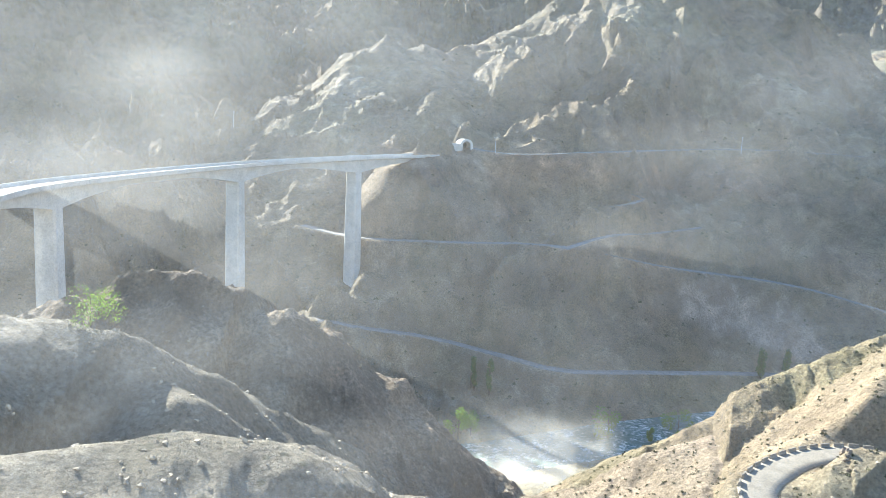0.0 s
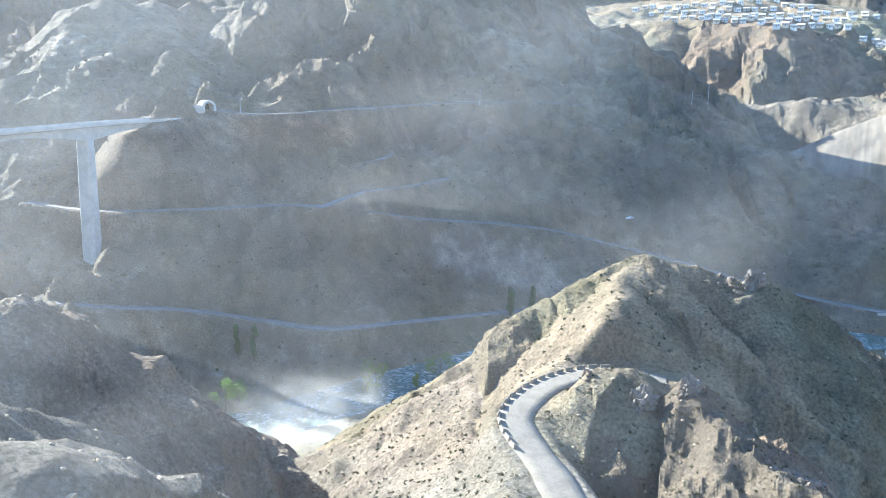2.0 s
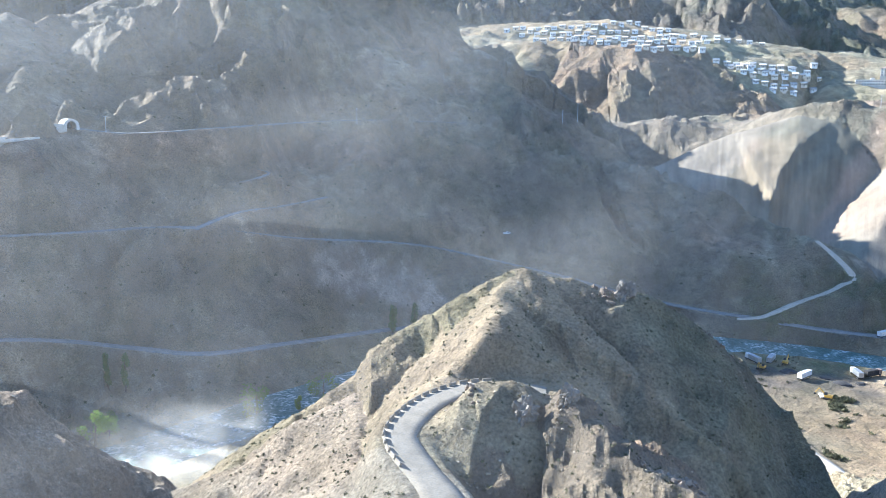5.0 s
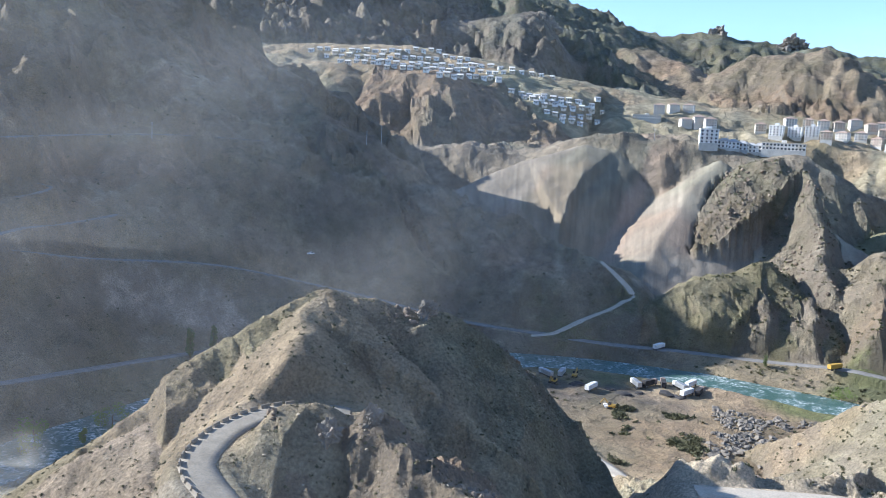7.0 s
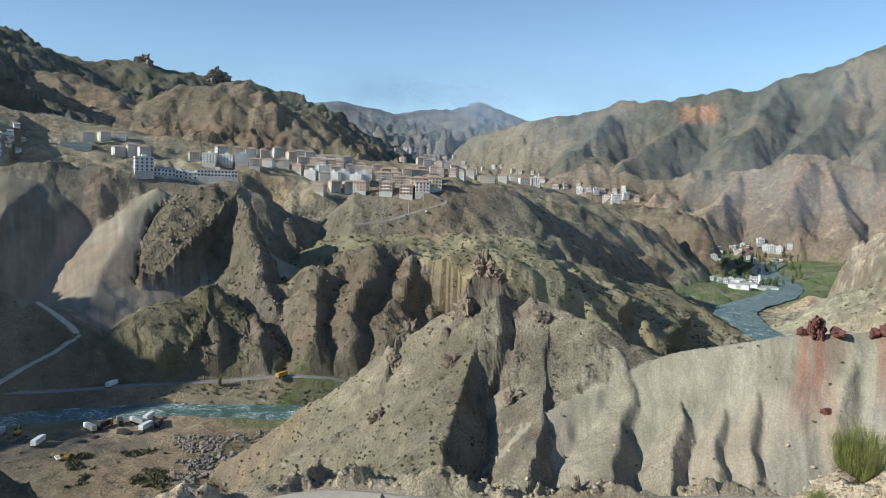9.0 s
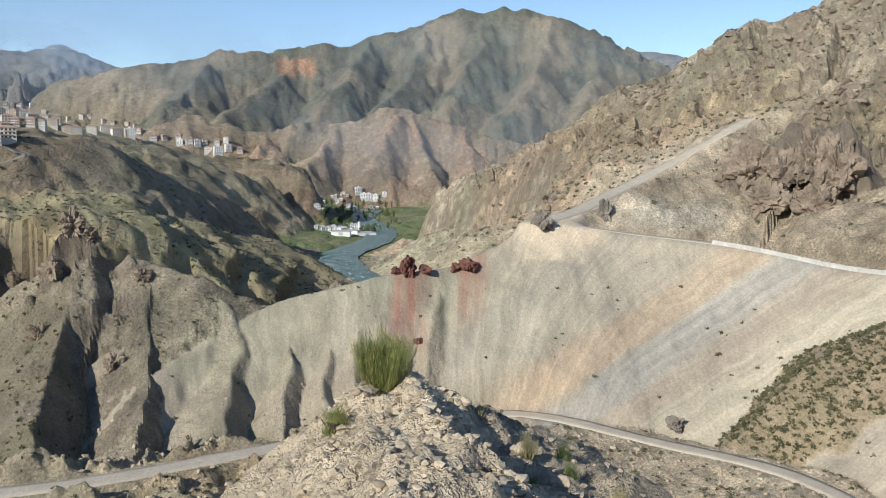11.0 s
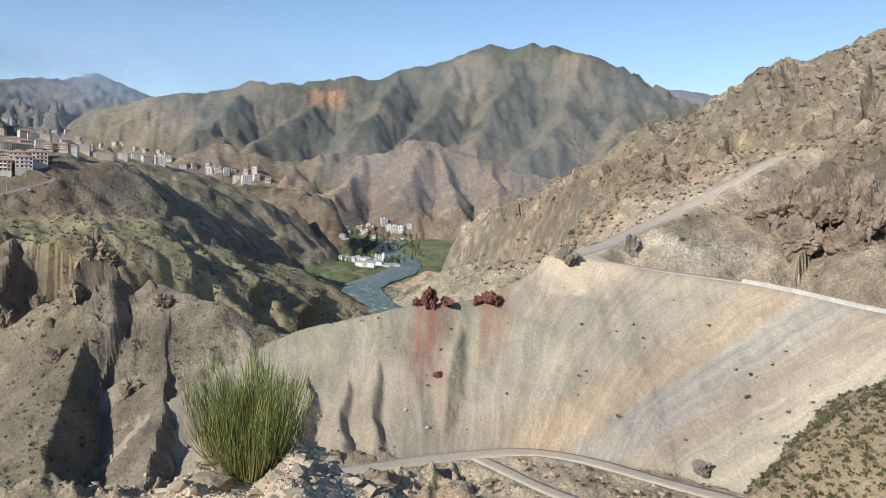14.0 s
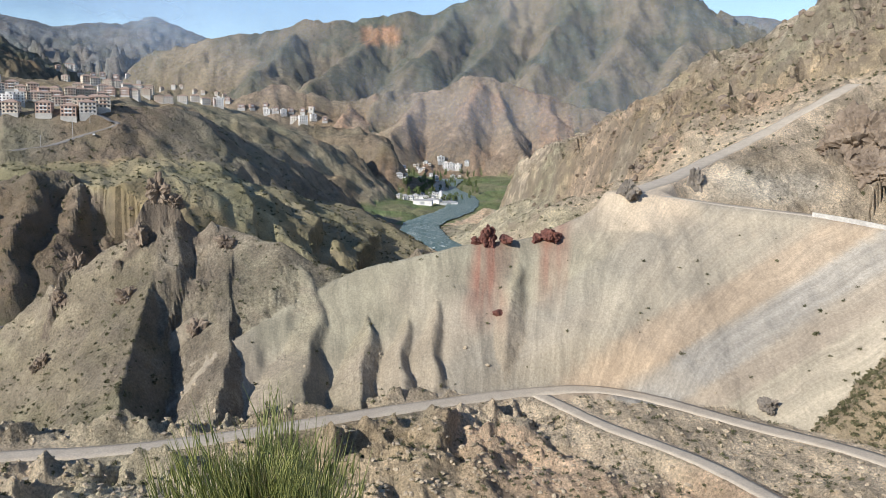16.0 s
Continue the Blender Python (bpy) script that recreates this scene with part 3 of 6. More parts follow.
def earth_material():
    g = Graph("earth")
    base = g.attribute("tint", "Color")
    veg, rock, coarse = g.attribute("veg"), g.attribute("rock"), g.attribute("coarse")

    def varied(colour, value, lo, hi, share=None):
        swing = g.sums("MULTIPLY", g.ramp(value, 0.3, 0.7, lo - 1, hi - 1), share or coarse)
        return g.scaled(colour, g.sums("ADD", swing, 1.0))
    big, mid, fine = g.noise(0.012, 5), g.noise(0.11, 6, 0.6), g.noise(1.3, 6, 0.65)
    grain = g.noise(9.0, 4, 0.7)
    colour = varied(base, big, 0.82, 1.4)
    colour = varied(colour, mid, 0.6, 1.4)
    colour = varied(colour, fine, 0.5, 1.5, g.ramp(coarse, 0, 1, 0.3, 1.0))
    colour = varied(colour, grain, 0.7, 1.3, g.ramp(coarse, 0, 1, 0.45, 1.0))
    # streaks of gravel that run down the loose slopes
    place = g.tree.nodes.new("ShaderNodeCombineXYZ")
    sep_place = g.tree.nodes.new("ShaderNodeSeparateXYZ")
    g.put(sep_place.inputs[0], g.where)
    g.put(place.inputs[0], g.attribute("run"))
    g.put(place.inputs[1], g.sums("MULTIPLY", sep_place.outputs["Z"], 0.07))
    loose = g.attribute("loose")
    colour = varied(colour, g.noise(0.3, 5, 0.6, place.outputs[0]), 0.86, 1.14, loose)
    colour = varied(colour, g.noise(1.6, 5, 0.7, place.outputs[0]), 0.88, 1.12, loose)
    # bare rock on the steep faces
    sep = g.tree.nodes.new("ShaderNodeSeparateXYZ")
    normal = g.tree.nodes.new("ShaderNodeNewGeometry").outputs["Normal"]
    g.put(sep.inputs[0], normal)
    steep = g.ramp(sep.outputs["Z"], 0.82, 0.6)
    broken = g.sums("MULTIPLY", g.sums("MULTIPLY", steep, rock), g.ramp(g.noise(0.07, 6, 0.65), 0.4, 0.55))
    stone = g.mix((0.17, 0.137, 0.105), (0.37, 0.30, 0.22), g.noise(0.25, 6, 0.7))
    colour = g.mix(colour, stone, g.sums("MULTIPLY", broken, 0.8))
    # low scrub and dry grass
    patch = g.ramp(g.noise(0.035, 5, 0.6), 0.62, 0.38)
    grass = g.sums("MULTIPLY", g.sums("MULTIPLY", patch, veg), 0.75)
    colour = g.mix(colour, g.mix((0.13, 0.125, 0.05), (0.22, 0.19, 0.085), fine), grass)
    tufts = g.ramp(g.cells(0.42), 0.20, 0.12)
    clumps = g.ramp(g.noise(0.05, 3), 0.42, 0.58)
    scrub = g.sums("MULTIPLY", g.sums("MULTIPLY", tufts, clumps), g.ramp(veg, 0.05, 0.6, 0.0, 0.85))
    colour = g.mix(colour, (0.07, 0.075, 0.032), scrub)
    n0 = g.bump(g.noise(0.022, 7, 0.68), 22.0, g.sums("MULTIPLY", coarse, 0.8))
    n1 = g.bump(g.noise(0.22, 8, 0.72), 4.2, coarse, n0)
    n2 = g.bump(g.noise(2.2, 6, 0.72), 0.4, coarse, n1)
    n3 = g.bump(g.noise(16, 4, 0.7), 0.03, 0.7, n2)
    return g.done(colour, 0.95, n3)


def plain_material(name, a, b, scale, rough=0.85, bump=0.0, bump_scale=None, metal=0.0):
    """Two tones mixed by noise at two scales, with fine relief."""
    g = Graph(name)
    tone = g.mix(a, b, g.ramp(g.noise(scale, 6, 0.6), 0.35, 0.65))
    tone = g.scaled(tone, g.ramp(g.noise(scale * 8, 4, 0.6), 0.3, 0.7, 0.86, 1.14))
    normal = g.bump(g.noise(bump_scale or scale * 6, 5, 0.65), bump, 0.8) if bump else None
    return g.done(tone, rough, normal, metal)


EARTH = earth_material()
DIRT = plain_material("road_dirt", (0.47, 0.40, 0.31), (0.56, 0.485, 0.38), 0.25, 0.95, 0.06, 2.0)
ASPHALT = plain_material("worn_asphalt", (0.21, 0.195, 0.175), (0.29, 0.27, 0.245), 0.3, 0.9, 0.02, 4.0)
GRAVEL = plain_material("road_gravel", (0.25, 0.215, 0.165), (0.33, 0.285, 0.22), 0.4, 0.95, 0.06, 2.0)
CONCRETE = plain_material("concrete", (0.46, 0.44, 0.40), (0.58, 0.56, 0.51), 0.2, 0.85, 0.02, 2.0)
PALE_PAINT = plain_material("pale_render", (0.70, 0.65, 0.58), (0.80, 0.76, 0.70), 0.15, 0.85)
WHITE_PAINT = plain_material("white_render", (0.72, 0.71, 0.68), (0.82, 0.81, 0.79), 0.15, 0.8)
BEIGE_PAINT = plain_material("beige_render", (0.64, 0.55, 0.43), (0.74, 0.65, 0.53), 0.15, 0.85)
PINK_PAINT = plain_material("brown_render", (0.46, 0.32, 0.25), (0.57, 0.42, 0.34), 0.2, 0.85)
ROOF_RED = plain_material("roof_tiles", (0.36, 0.25, 0.19), (0.46, 0.34, 0.27), 0.4, 0.85)
ROOF_GREY = plain_material("roof_sheet", (0.36, 0.35, 0.34), (0.48, 0.47, 0.46), 0.3, 0.6)
GLASS_DARK = plain_material("window_glass", (0.03, 0.035, 0.045), (0.06, 0.065, 0.075), 0.5, 0.15)
RUBBER = plain_material("rubber", (0.02, 0.02, 0.02), (0.035, 0.035, 0.035), 3, 0.9)
STEEL = plain_material("galvanised_steel", (0.45, 0.46, 0.47), (0.58, 0.59, 0.60), 1.0, 0.45, metal=0.7)
POPLAR_LEAF = plain_material("poplar_leaves", (0.09, 0.125, 0.04), (0.15, 0.195, 0.065), 0.5, 0.7)
SCRUB = plain_material("scrub_leaves", (0.075, 0.075, 0.035), (0.15, 0.14, 0.07), 0.4, 0.85)
BARK = plain_material("bark", (0.10, 0.075, 0.05), (0.17, 0.13, 0.09), 6, 0.9, 0.01, 20)
RED_ROCK = plain_material("red_rock", (0.10, 0.042, 0.034), (0.25, 0.105, 0.075), 0.5, 0.9, 0.5, 0.9)
PALE_ROCK = plain_material("pale_rock", (0.32, 0.255, 0.175), (0.56, 0.465, 0.335), 2.5, 0.9, 0.02, 14)
GREY_ROCK = plain_material("grey_rock", (0.16, 0.14, 0.115), (0.30, 0.26, 0.21), 0.2, 0.9, 0.6, 0.6)
COAL = plain_material("black_gravel", (0.035, 0.033, 0.032), (0.075, 0.068, 0.065), 0.4, 0.9, 0.15, 2)
YELLOW_PAINT = plain_material("yellow_paint", (0.50, 0.30, 0.05), (0.60, 0.38, 0.08), 0.8, 0.5)


def leaf_material(name, a, b, scale):
    """Leaves that the sun shines through."""
    g = Graph(name)
    tone = g.mix(a, b, g.noise(scale, 5, 0.6))
    g.done(tone, 0.7)
    glow, both = g.tree.nodes.new("ShaderNodeBsdfTranslucent"), g.tree.nodes.new("ShaderNodeMixShader")
    g.put(glow.inputs["Color"], tone)
    both.inputs[0].default_value = 0.55
    g.tree.links.new(g.shader.outputs[0], both.inputs[1])
    g.tree.links.new(glow.outputs[0], both.inputs[2])
    g.tree.links.new(both.outputs[0], g.tree.nodes["Material Output"].inputs["Surface"])
    return g.material


def water_material():
    g = Graph("river_water")
    foam = g.ramp(g.noise(0.09, 7, 0.7, distort=1.2), 0.44, 0.58)
    streak = g.ramp(g.noise(0.6, 5, 0.7), 0.45, 0.62)
    colour = g.mix(g.mix((0.04, 0.10, 0.085), (0.09, 0.17, 0.145), g.noise(0.02, 4)), (0.72, 0.76, 0.74), g.sums("MULTIPLY", foam, streak))
    normal = g.bump(g.noise(0.5, 6, 0.65), 0.35, 0.7)
    return g.done(colour, g.ramp(foam, 0, 1, 0.3, 0.7), normal)


RIVER_WATER = water_material()
LEAF = leaf_material("leaves", (0.16, 0.24, 0.05), (0.26, 0.36, 0.08), 0.6)


# ---- one sheet of ground, finest where the path looks ----
bearings = np.concatenate([np.concatenate([np.arange(-62, -32, 0.6), np.arange(-32, 139, 0.16), np.arange(139, 158, 0.5)]), np.arange(158, 298, 2.5)])
rings = np.concatenate([[0.02, 0.4], np.geomspace(0.8, 3.2, 24, False), np.geomspace(3.2, 14, 120, False), np.geomspace(14, 60, 50, False), np.geomspace(60, 130, 70, False), np.geomspace(130, 1000, 390, False), np.geomspace(1000, 4900, 200)])
AA, RR = np.meshgrid(np.radians(bearings), rings, indexing="ij")
GX, GY = (RR * np.sin(AA)).astype(np.float32), (RR * np.cos(AA)).astype(np.float32)
GZ, TINT, VEG, ROCK, WHICH = ground(GX.ravel(), GY.ravel())
GZ = GZ.reshape(GX.shape)
GROUND0 = GZ.copy()


def ground_z(x, y):
    """Height of the sheet at a place."""
    r, a = math.hypot(x, y), math.degrees(math.atan2(x, y))
    if a < -62:
        a += 360
    i = min(max(int(np.searchsorted(bearings, a)) - 1, 0), len(bearings) - 2)
    j = min(max(int(np.searchsorted(rings, r)) - 1, 0), len(rings) - 2)
    u, v = (a - bearings[i]) / (bearings[i + 1] - bearings[i]), (r - rings[j]) / (rings[j + 1] - rings[j])
    return float((GZ[i, j] * (1 - u) + GZ[i + 1, j] * u) * (1 - v) + (GZ[i, j + 1] * (1 - u) + GZ[i + 1, j + 1] * u) * v)


def sight(bearing, dip, near=20.0, limit=4000.0):
    """The place on the ground that lies on this bearing at this dip."""
    a = radians(bearing * BEND)
    i = int(np.argmin(np.abs(bearings - math.degrees(a))))
    hit = np.nonzero((GZ[i] > rings * math.tan(radians(dip))) & (rings > near))[0]
    j = hit[0] if len(hit) else len(rings) - 1
    r = min(float(rings[j]), limit)
    x, y = r * math.sin(a), r * math.cos(a)
    return Vector((x, y, ground_z(x, y)))


def smooth_line(points, step=4.0, ease=3):
    """A Catmull-Rom line through points, at even steps, its heights evened out."""
    p = [Vector(q) for q in points]
    p = [p[0] * 2 - p[1]] + p + [p[-1] * 2 - p[-2]]
    out = []
    for a, b, c, d in zip(p, p[1:], p[2:], p[3:]):
        n = max(2, int((c - b).length / step))
        for k in range(n):
            t = k / n
            out.append(0.5 * ((2 * b) + (c - a) * t + (2 * a - 5 * b + 4 * c - d) * t * t + (3 * b - a - 3 * c + d) * t ** 3))
    out.append(p[-2])
    z = np.array([q.z for q in out])
    for _ in range(ease):
        z[1:-1] = (z[:-2] + z[1:-1] * 2 + z[2:]) / 4
    return np.array([(q.x, q.y, h) for q, h in zip(out, z)], np.float32)


ON_ROAD = np.zeros(GX.size, bool)


def carve(line, half, bank=5.0, lower=0.12):
    """Level the ground along a line."""
    global GZ
    x, y = GX.ravel(), GY.ravel()
    m = (x > line[:, 0].min() - half - bank) & (x < line[:, 0].max() + half + bank) & (y > line[:, 1].min() - half - bank) & (y < line[:, 1].max() + half + bank)
    d, h = line_distance(x[m], y[m], line)[:2]
    ON_ROAD[m] |= d < half + 1.5
    t = np.clip((d - half) / bank, 0, 1)
    t = t * t * (3 - 2 * t)
    flat = GZ.ravel().copy()
    flat[m] = (h - lower) * (1 - t) + flat[m] * t
    GZ = flat.reshape(GZ.shape)


# roads: name, width, places as bearing and dip (or bearing, dip, distance), label
ROADS = []


def road(name, width, places, label, bank=5.0, ease=12, limit=4000.0, near=300.0):
    pts = [Vector(at(*p)) if len(p) == 3 else sight(*p, near=near, limit=limit) for p in places]
    line = smooth_line(pts, 3.0, ease)
    ROADS.append((name, width, line, label))
    carve(line, width / 2 + 0.8, bank)


road("valley_road", 6, [(-9, -7.7), (-5, -8.2), (0, -8.5), (5, -8.6), (9.1, -8.7), (14.9, -9.2), (20.4, -9.6), (24.6, -10), (29.4, -10.7), (34.6, -11.7), (40.1, -12.7), (45.9, -13.3), (47.5, -13.4)],
     "pale dusty gravel road across a dark slope", ease=60, limit=640)
road("zigzag_track", 4, [(9.1, -8.7), (12, -7.8), (15, -7.0), (17.9, -6.3)], "narrow pale track climbing a dark slope", ease=20)
road("upper_track", 4, [(12, -5.4), (13.2, -5.3), (14.0, -4.7), (13.4, -4.4)], "short pale hairpin track on a dark slope", ease=20)
road("tunnel_road", 7, [(2.2, -2.0), (5, -2.3), (8, -2.2), (12, -1.6), (16, -1.4), (21, -1.3), (27, -1.2)], "pale road bench cut below a mountain", ease=80, limit=660)
road("lower_road", 6, [(-8, -14.0), (-6.4, -14.3), (0, -15.7), (5, -16.4), (9.7, -16.7), (15, -16.4), (20.9, -15.8), (27, -15.0), (34, -14.4), (42, -13.9)], "grey riverside road at the foot of a mountain", ease=60,
     limit=560)
road("bank_road", 7, [(47.5, -13.5), (52, -13.7), (56.6, -13.5), (61.7, -13.6), (67.5, -13.7), (70.5, -13.8, 522), (74, -13.9, 518), (78, -13.9, 516)], "pale asphalt road along a river bank", ease=60, limit=545)
road("gully_track", 5, [(46, -13.9), (47.5, -13.4), (49.5, -12.2), (52.0, -11.0), (52.6, -10.2), (51.5, -9.2), (50.4, -8.4)], "pale dirt track up a gully", ease=40, limit=640)
road("town_road", 7, [(70.5, -3.0), (71.4, -2.8), (72.7, -2.6), (74.6, -1.9), (76.5, -1.3), (76.2, -0.9), (75.3, -0.6)], "pale curved road with a railing on a dark hillside", ease=30, limit=900)
road("wall_road", 7, [(109.5, -4.9, 316), (111.7, -4.9, 318), (114.8, -5.3, 320), (118.5, -5.55, 321), (122.3, -5.8, 320), (126, -6.3, 316), (129.3, -6.8, 310), (133.2, -6.9, 300), (138, -6.6, 290)],
     "pale gravel road along the top of a scree slope", bank=4)
road("scar_road", 8, [(110.2, -4.8, 318), (112.6, -3.9, 352), (115.0, -2.5, 405), (117.3, -1.2, 440), (119.5, 0.2, 466), (121.4, 1.5, 482), (122.9, 2.4, 505)], "steep pale bulldozed road up a rocky hillside", bank=9, ease=30)
road("foot_road", 6.5, [(58, -22.2, 200), (68.5, -21, 214), (75.2, -21.4, 210), (82.6, -21.3, 210), (94.5, -19.9, 227), (104.6, -18.3, 248), (110.4, -17.9, 252), (118, -18.9, 240), (127.2, -19.8, 226),
                        (136, -22.5, 195)], "pale dirt road at the foot of a scree slope", bank=5)
road("branch_track", 5, [(104.6, -18.4, 247), (107, -19.3, 236), (110, -20.2, 222), (116, -21.6, 205), (122, -23.5, 185)], "pale dirt track branching through a dug field", bank=4)
road("hill_road", 6.5, [(28.5, -29.5, 112), (25.8, -26.1, 126), (24.1, -24.3, 134), (23.0, -22.4, 142), (24.0, -21.0, 150), (26.0, -19.9, 158), (28.5, -19.2, 164), (31.3, -18.8, 166), (33.5, -19.4, 166)],
     "pale gravel road bending round a hill", bank=6, ease=10)
road("terrace_track", 6, [(45.5, -16.9), (47.2, -18.3), (49.7, -20.6), (53, -22.2), (56.5, -23.4), (60, -23.6)], "pale dirt track across a river terrace", ease=40)

# stains of the ground, and one painted shade: bearing, dip of every vertex
PX, PY, PZ = GX.ravel(), GY.ravel(), GZ.ravel()
PR = np.hypot(PX, PY)
PB = np.degrees(np.arctan2(PX, PY)) / BEND
PE = np.degrees(np.arctan2(PZ, PR))
NAME = [f["name"] for f in FORMS]


def stain_or_shade(mask, colour, share=1.0):
    k = np.clip(mask * share, 0, 1)[:, None].astype(np.float32)
    TINT[:] = TINT * (1 - k) + np.array(colour, np.float32) * k


def band(v, lo, hi, edge):
    return np.clip((v - lo) / edge, 0, 1) * np.clip((hi - v) / edge, 0, 1)


wob = fbm(PX / 16, PY / 16, 4, 91)
# the rock's own changes of colour
patchy = (1 + 0.22 * fbm(PX / 55, PY / 55, 4, 101) + 0.12 * fbm(PX / 9, PY / 9, 3, 102))[:, None]
TINT *= np.clip(patchy, 0.5, 1.6)
hue = np.clip(fbm(PX / 90, PY / 90, 4, 103) * 1.1 - 0.15, 0, 0.35)[:, None] * (PR > 60)[:, None]
TINT[:] = TINT * (1 - hue) + TINT * np.array((1.15, 0.86, 0.72), np.float32) * hue
hue = np.clip(fbm(PX / 75, PY / 75, 4, 104) * 1.3 - 0.2, 0, 0.7)[:, None] * (PR > 60)[:, None]
TINT[:] = TINT * (1 - hue) + TINT * np.array((0.84, 0.92, 0.86), np.float32) * hue
on_scree = (WHICH == NAME.index("scree_wall")).astype(np.float32)
lean = PB - 1.25 * (PE + 6) + 1.1 * fbm((PB - 1.25 * PE) * 0.9, PE * 0.12, 4, 96)
for lo, hi, colour in ((112, 117, (0.315, 0.285, 0.225)), (117, 121, (0.39, 0.345, 0.26)), (121, 125.5, (0.47, 0.35, 0.235)), (125.5, 129, (0.38, 0.36, 0.32)),
                       (129, 133, (0.42, 0.345, 0.26)), (133, 138, (0.56, 0.49, 0.36))):
    stain_or_shade(on_scree * band(lean, lo - 0.6, hi + 0.6, 1.8) * (PR > 200), np.array(colour), 0.6)
# fine streaks down the loose slopes
streaks = on_scree * (PR > 200)
run = PB + 0.1 * PE - 1.35 * np.clip((PB - 103) / 14, 0, 1) * (PE + 6) + 0.5 * fbm(PB * 0.5, PE * 0.4, 2, 116)
TINT *= (1 + streaks * (0.08 * fbm(run * 2.2, PE * 0.08, 4, 111) + 0.06 * fbm(run * 8, PE * 0.15, 3, 112)))[:, None]
IS = lambda *names: np.isin(WHICH, [k for k, n in enumerate(NAME) if n in names]).astype(np.float32)
talus = IS("talus_fan")
TINT *= (1 + talus * (0.16 * fbm(PB * 1.3 + 0.1 * PE, PE * 0.12, 4, 113) + 0.14 * fbm(PB * 6, PE * 0.3, 3, 114)))[:, None]
stain_or_shade(IS("talus_fan", "town_terrace") * band(PB - 0.36 * (PE + 0.5) + 0.2 * wob, 52.6, 54.2, 0.5) * (PE < 0), (0.36, 0.26, 0.19), 0.6)
for lo, hi, foot in ((99.4, 102.9, -15.0), (103.9, 106.4, -13.2)):
    stain_or_shade(band(PB + 0.35 * wob, lo, hi, 0.9) * band(PE, foot, -5, 3.5) * (PR > 230) * (PR < 320), (0.33, 0.145, 0.10), 0.35 + 0.45 * np.clip(0.5 + fbm(PB * 3.0, PE * 0.3, 3, 97), 0, 1))
stain_or_shade(band(PB, 91.6, 94.6, 0.5) * band(PE + 0.25 * wob, 4.6, 5.9, 0.3) * (PR > 2000), (0.48, 0.25, 0.13), 0.9)
stain_or_shade(((WHICH == NAME.index("green_mountain")) * band(PE + 0.8 * wob, -9, 4.6, 2.0)), (0.27, 0.215, 0.14), 0.75)
stain_or_shade((WHICH == NAME.index("right_hillside")) * band(PE + 1.2 * wob, -2, 4.5, 1.5) * (PB > 110), (0.40, 0.30, 0.18), 0.5)
stain_or_shade(band(PB, 113, 122.5, 1.5) * band(PE + 0.4 * wob, -5.6, -2.6, 0.8) * (PR > 318) * (PR < 380), (0.57, 0.51, 0.40), 0.75)
around = (PB > 107) & (PB < 126) & (PR > 300) & (PR < 540)
cut = np.zeros_like(PR)
cut[around] = np.clip(1.3 - line_distance(PX[around], PY[around], [l for n, w, l, t in ROADS if n == "scar_road"][0])[0] / 22 + 0.45 * wob[around], 0, 1)
stain_or_shade(cut, (0.72, 0.58, 0.41), 0.9)
stain_or_shade(band(PB, 131, 140, 0.8) * band(PE + 0.4 * wob, -6.5, 0.5, 0.8) * (PR > 300) * (PR < 400), (0.55, 0.43, 0.25), 0.8)
valley = (WHICH < 0).astype(np.float32)
stain_or_shade(IS("green_mountain", "mountain_spur") * np.clip(1.8 * fbm(PX / 150, PY / 150, 4, 171), 0, 1), (0.33, 0.26, 0.175), 0.75)
fields = np.clip(0.5 + 1.4 * fbm(PX / 60, PY / 60, 3, 95), 0, 1)
stain_or_shade(valley * band(PB, 90, 106, 1) * (PR > 1000), (0.13, 0.185, 0.06), 0.5 + 0.5 * fields)
stain_or_shade(valley * band(PB, 0, 44, 2) * (PR > 330), (0.10, 0.12, 0.055), 0.85 * fields)
RD = line_distance(PX, PY, RIVER)[0]
stain_or_shade((RD < 75) * band(RD, 14, 70, 10) * (PR > 380) * (PR < 700) * band(PB, 45, 90, 3), (0.12, 0.14, 0.05), 0.8 * fields)
stain_or_shade(valley * band(PB, 46.5, 57.5, 1) * band(PE + 0.5 * wob, -18.0, -16.2, 0.5), (0.10, 0.085, 0.08), 0.8)
slide = band(PB + 0.5 * wob, 16.8, 26.5, 1.2) * band(PE + 0.25 * (PB - 21) + 0.3 * wob, -13.6, -9.9, 0.6) * (PR > 300) * (PR < 620)
stain_or_shade(slide, (0.55, 0.45, 0.37), 0.85)
stain_or_shade(band(PB, -6, 24, 3) * band(PE + 0.5 * wob, -4.5, -1.4, 0.8) * (WHICH == NAME.index("big_mountain")), (0.42, 0.27, 0.185), 0.7)
for k in range(3):
    beds = np.clip(1.6 * np.sin(PZ * 0.55 + 0.05 * PX + 2.2 * wob) + 0.3, 0, 1)
    stain_or_shade((WHICH == NAME.index("shale_spur_%d" % k)) * beds, (0.22, 0.185, 0.145), 0.4)
stain_or_shade((WHICH == NAME.index("shale_ridge")) * np.clip(1.4 * np.sin(PZ * 0.4 - 0.06 * PX + 2.5 * wob), 0, 1), (0.22, 0.18, 0.14), 0.4)
stain_or_shade((WHICH == NAME.index("road_hill")) * np.clip(0.4 + wob, 0, 1) * (PB < 31), (0.36, 0.31, 0.16), 0.5)
stain_or_shade(valley * (PR > 300) * (PR < 480) * band(PB, 44, 75, 2) * np.clip(0.6 + wob, 0, 1), (0.36, 0.265, 0.165), 0.6)
stain_or_shade(valley * band(PB, 61, 72, 2) * band(PE + 0.3 * wob, -19.5, -15.2, 0.8), (0.15, 0.165, 0.055), 0.75 * fields)
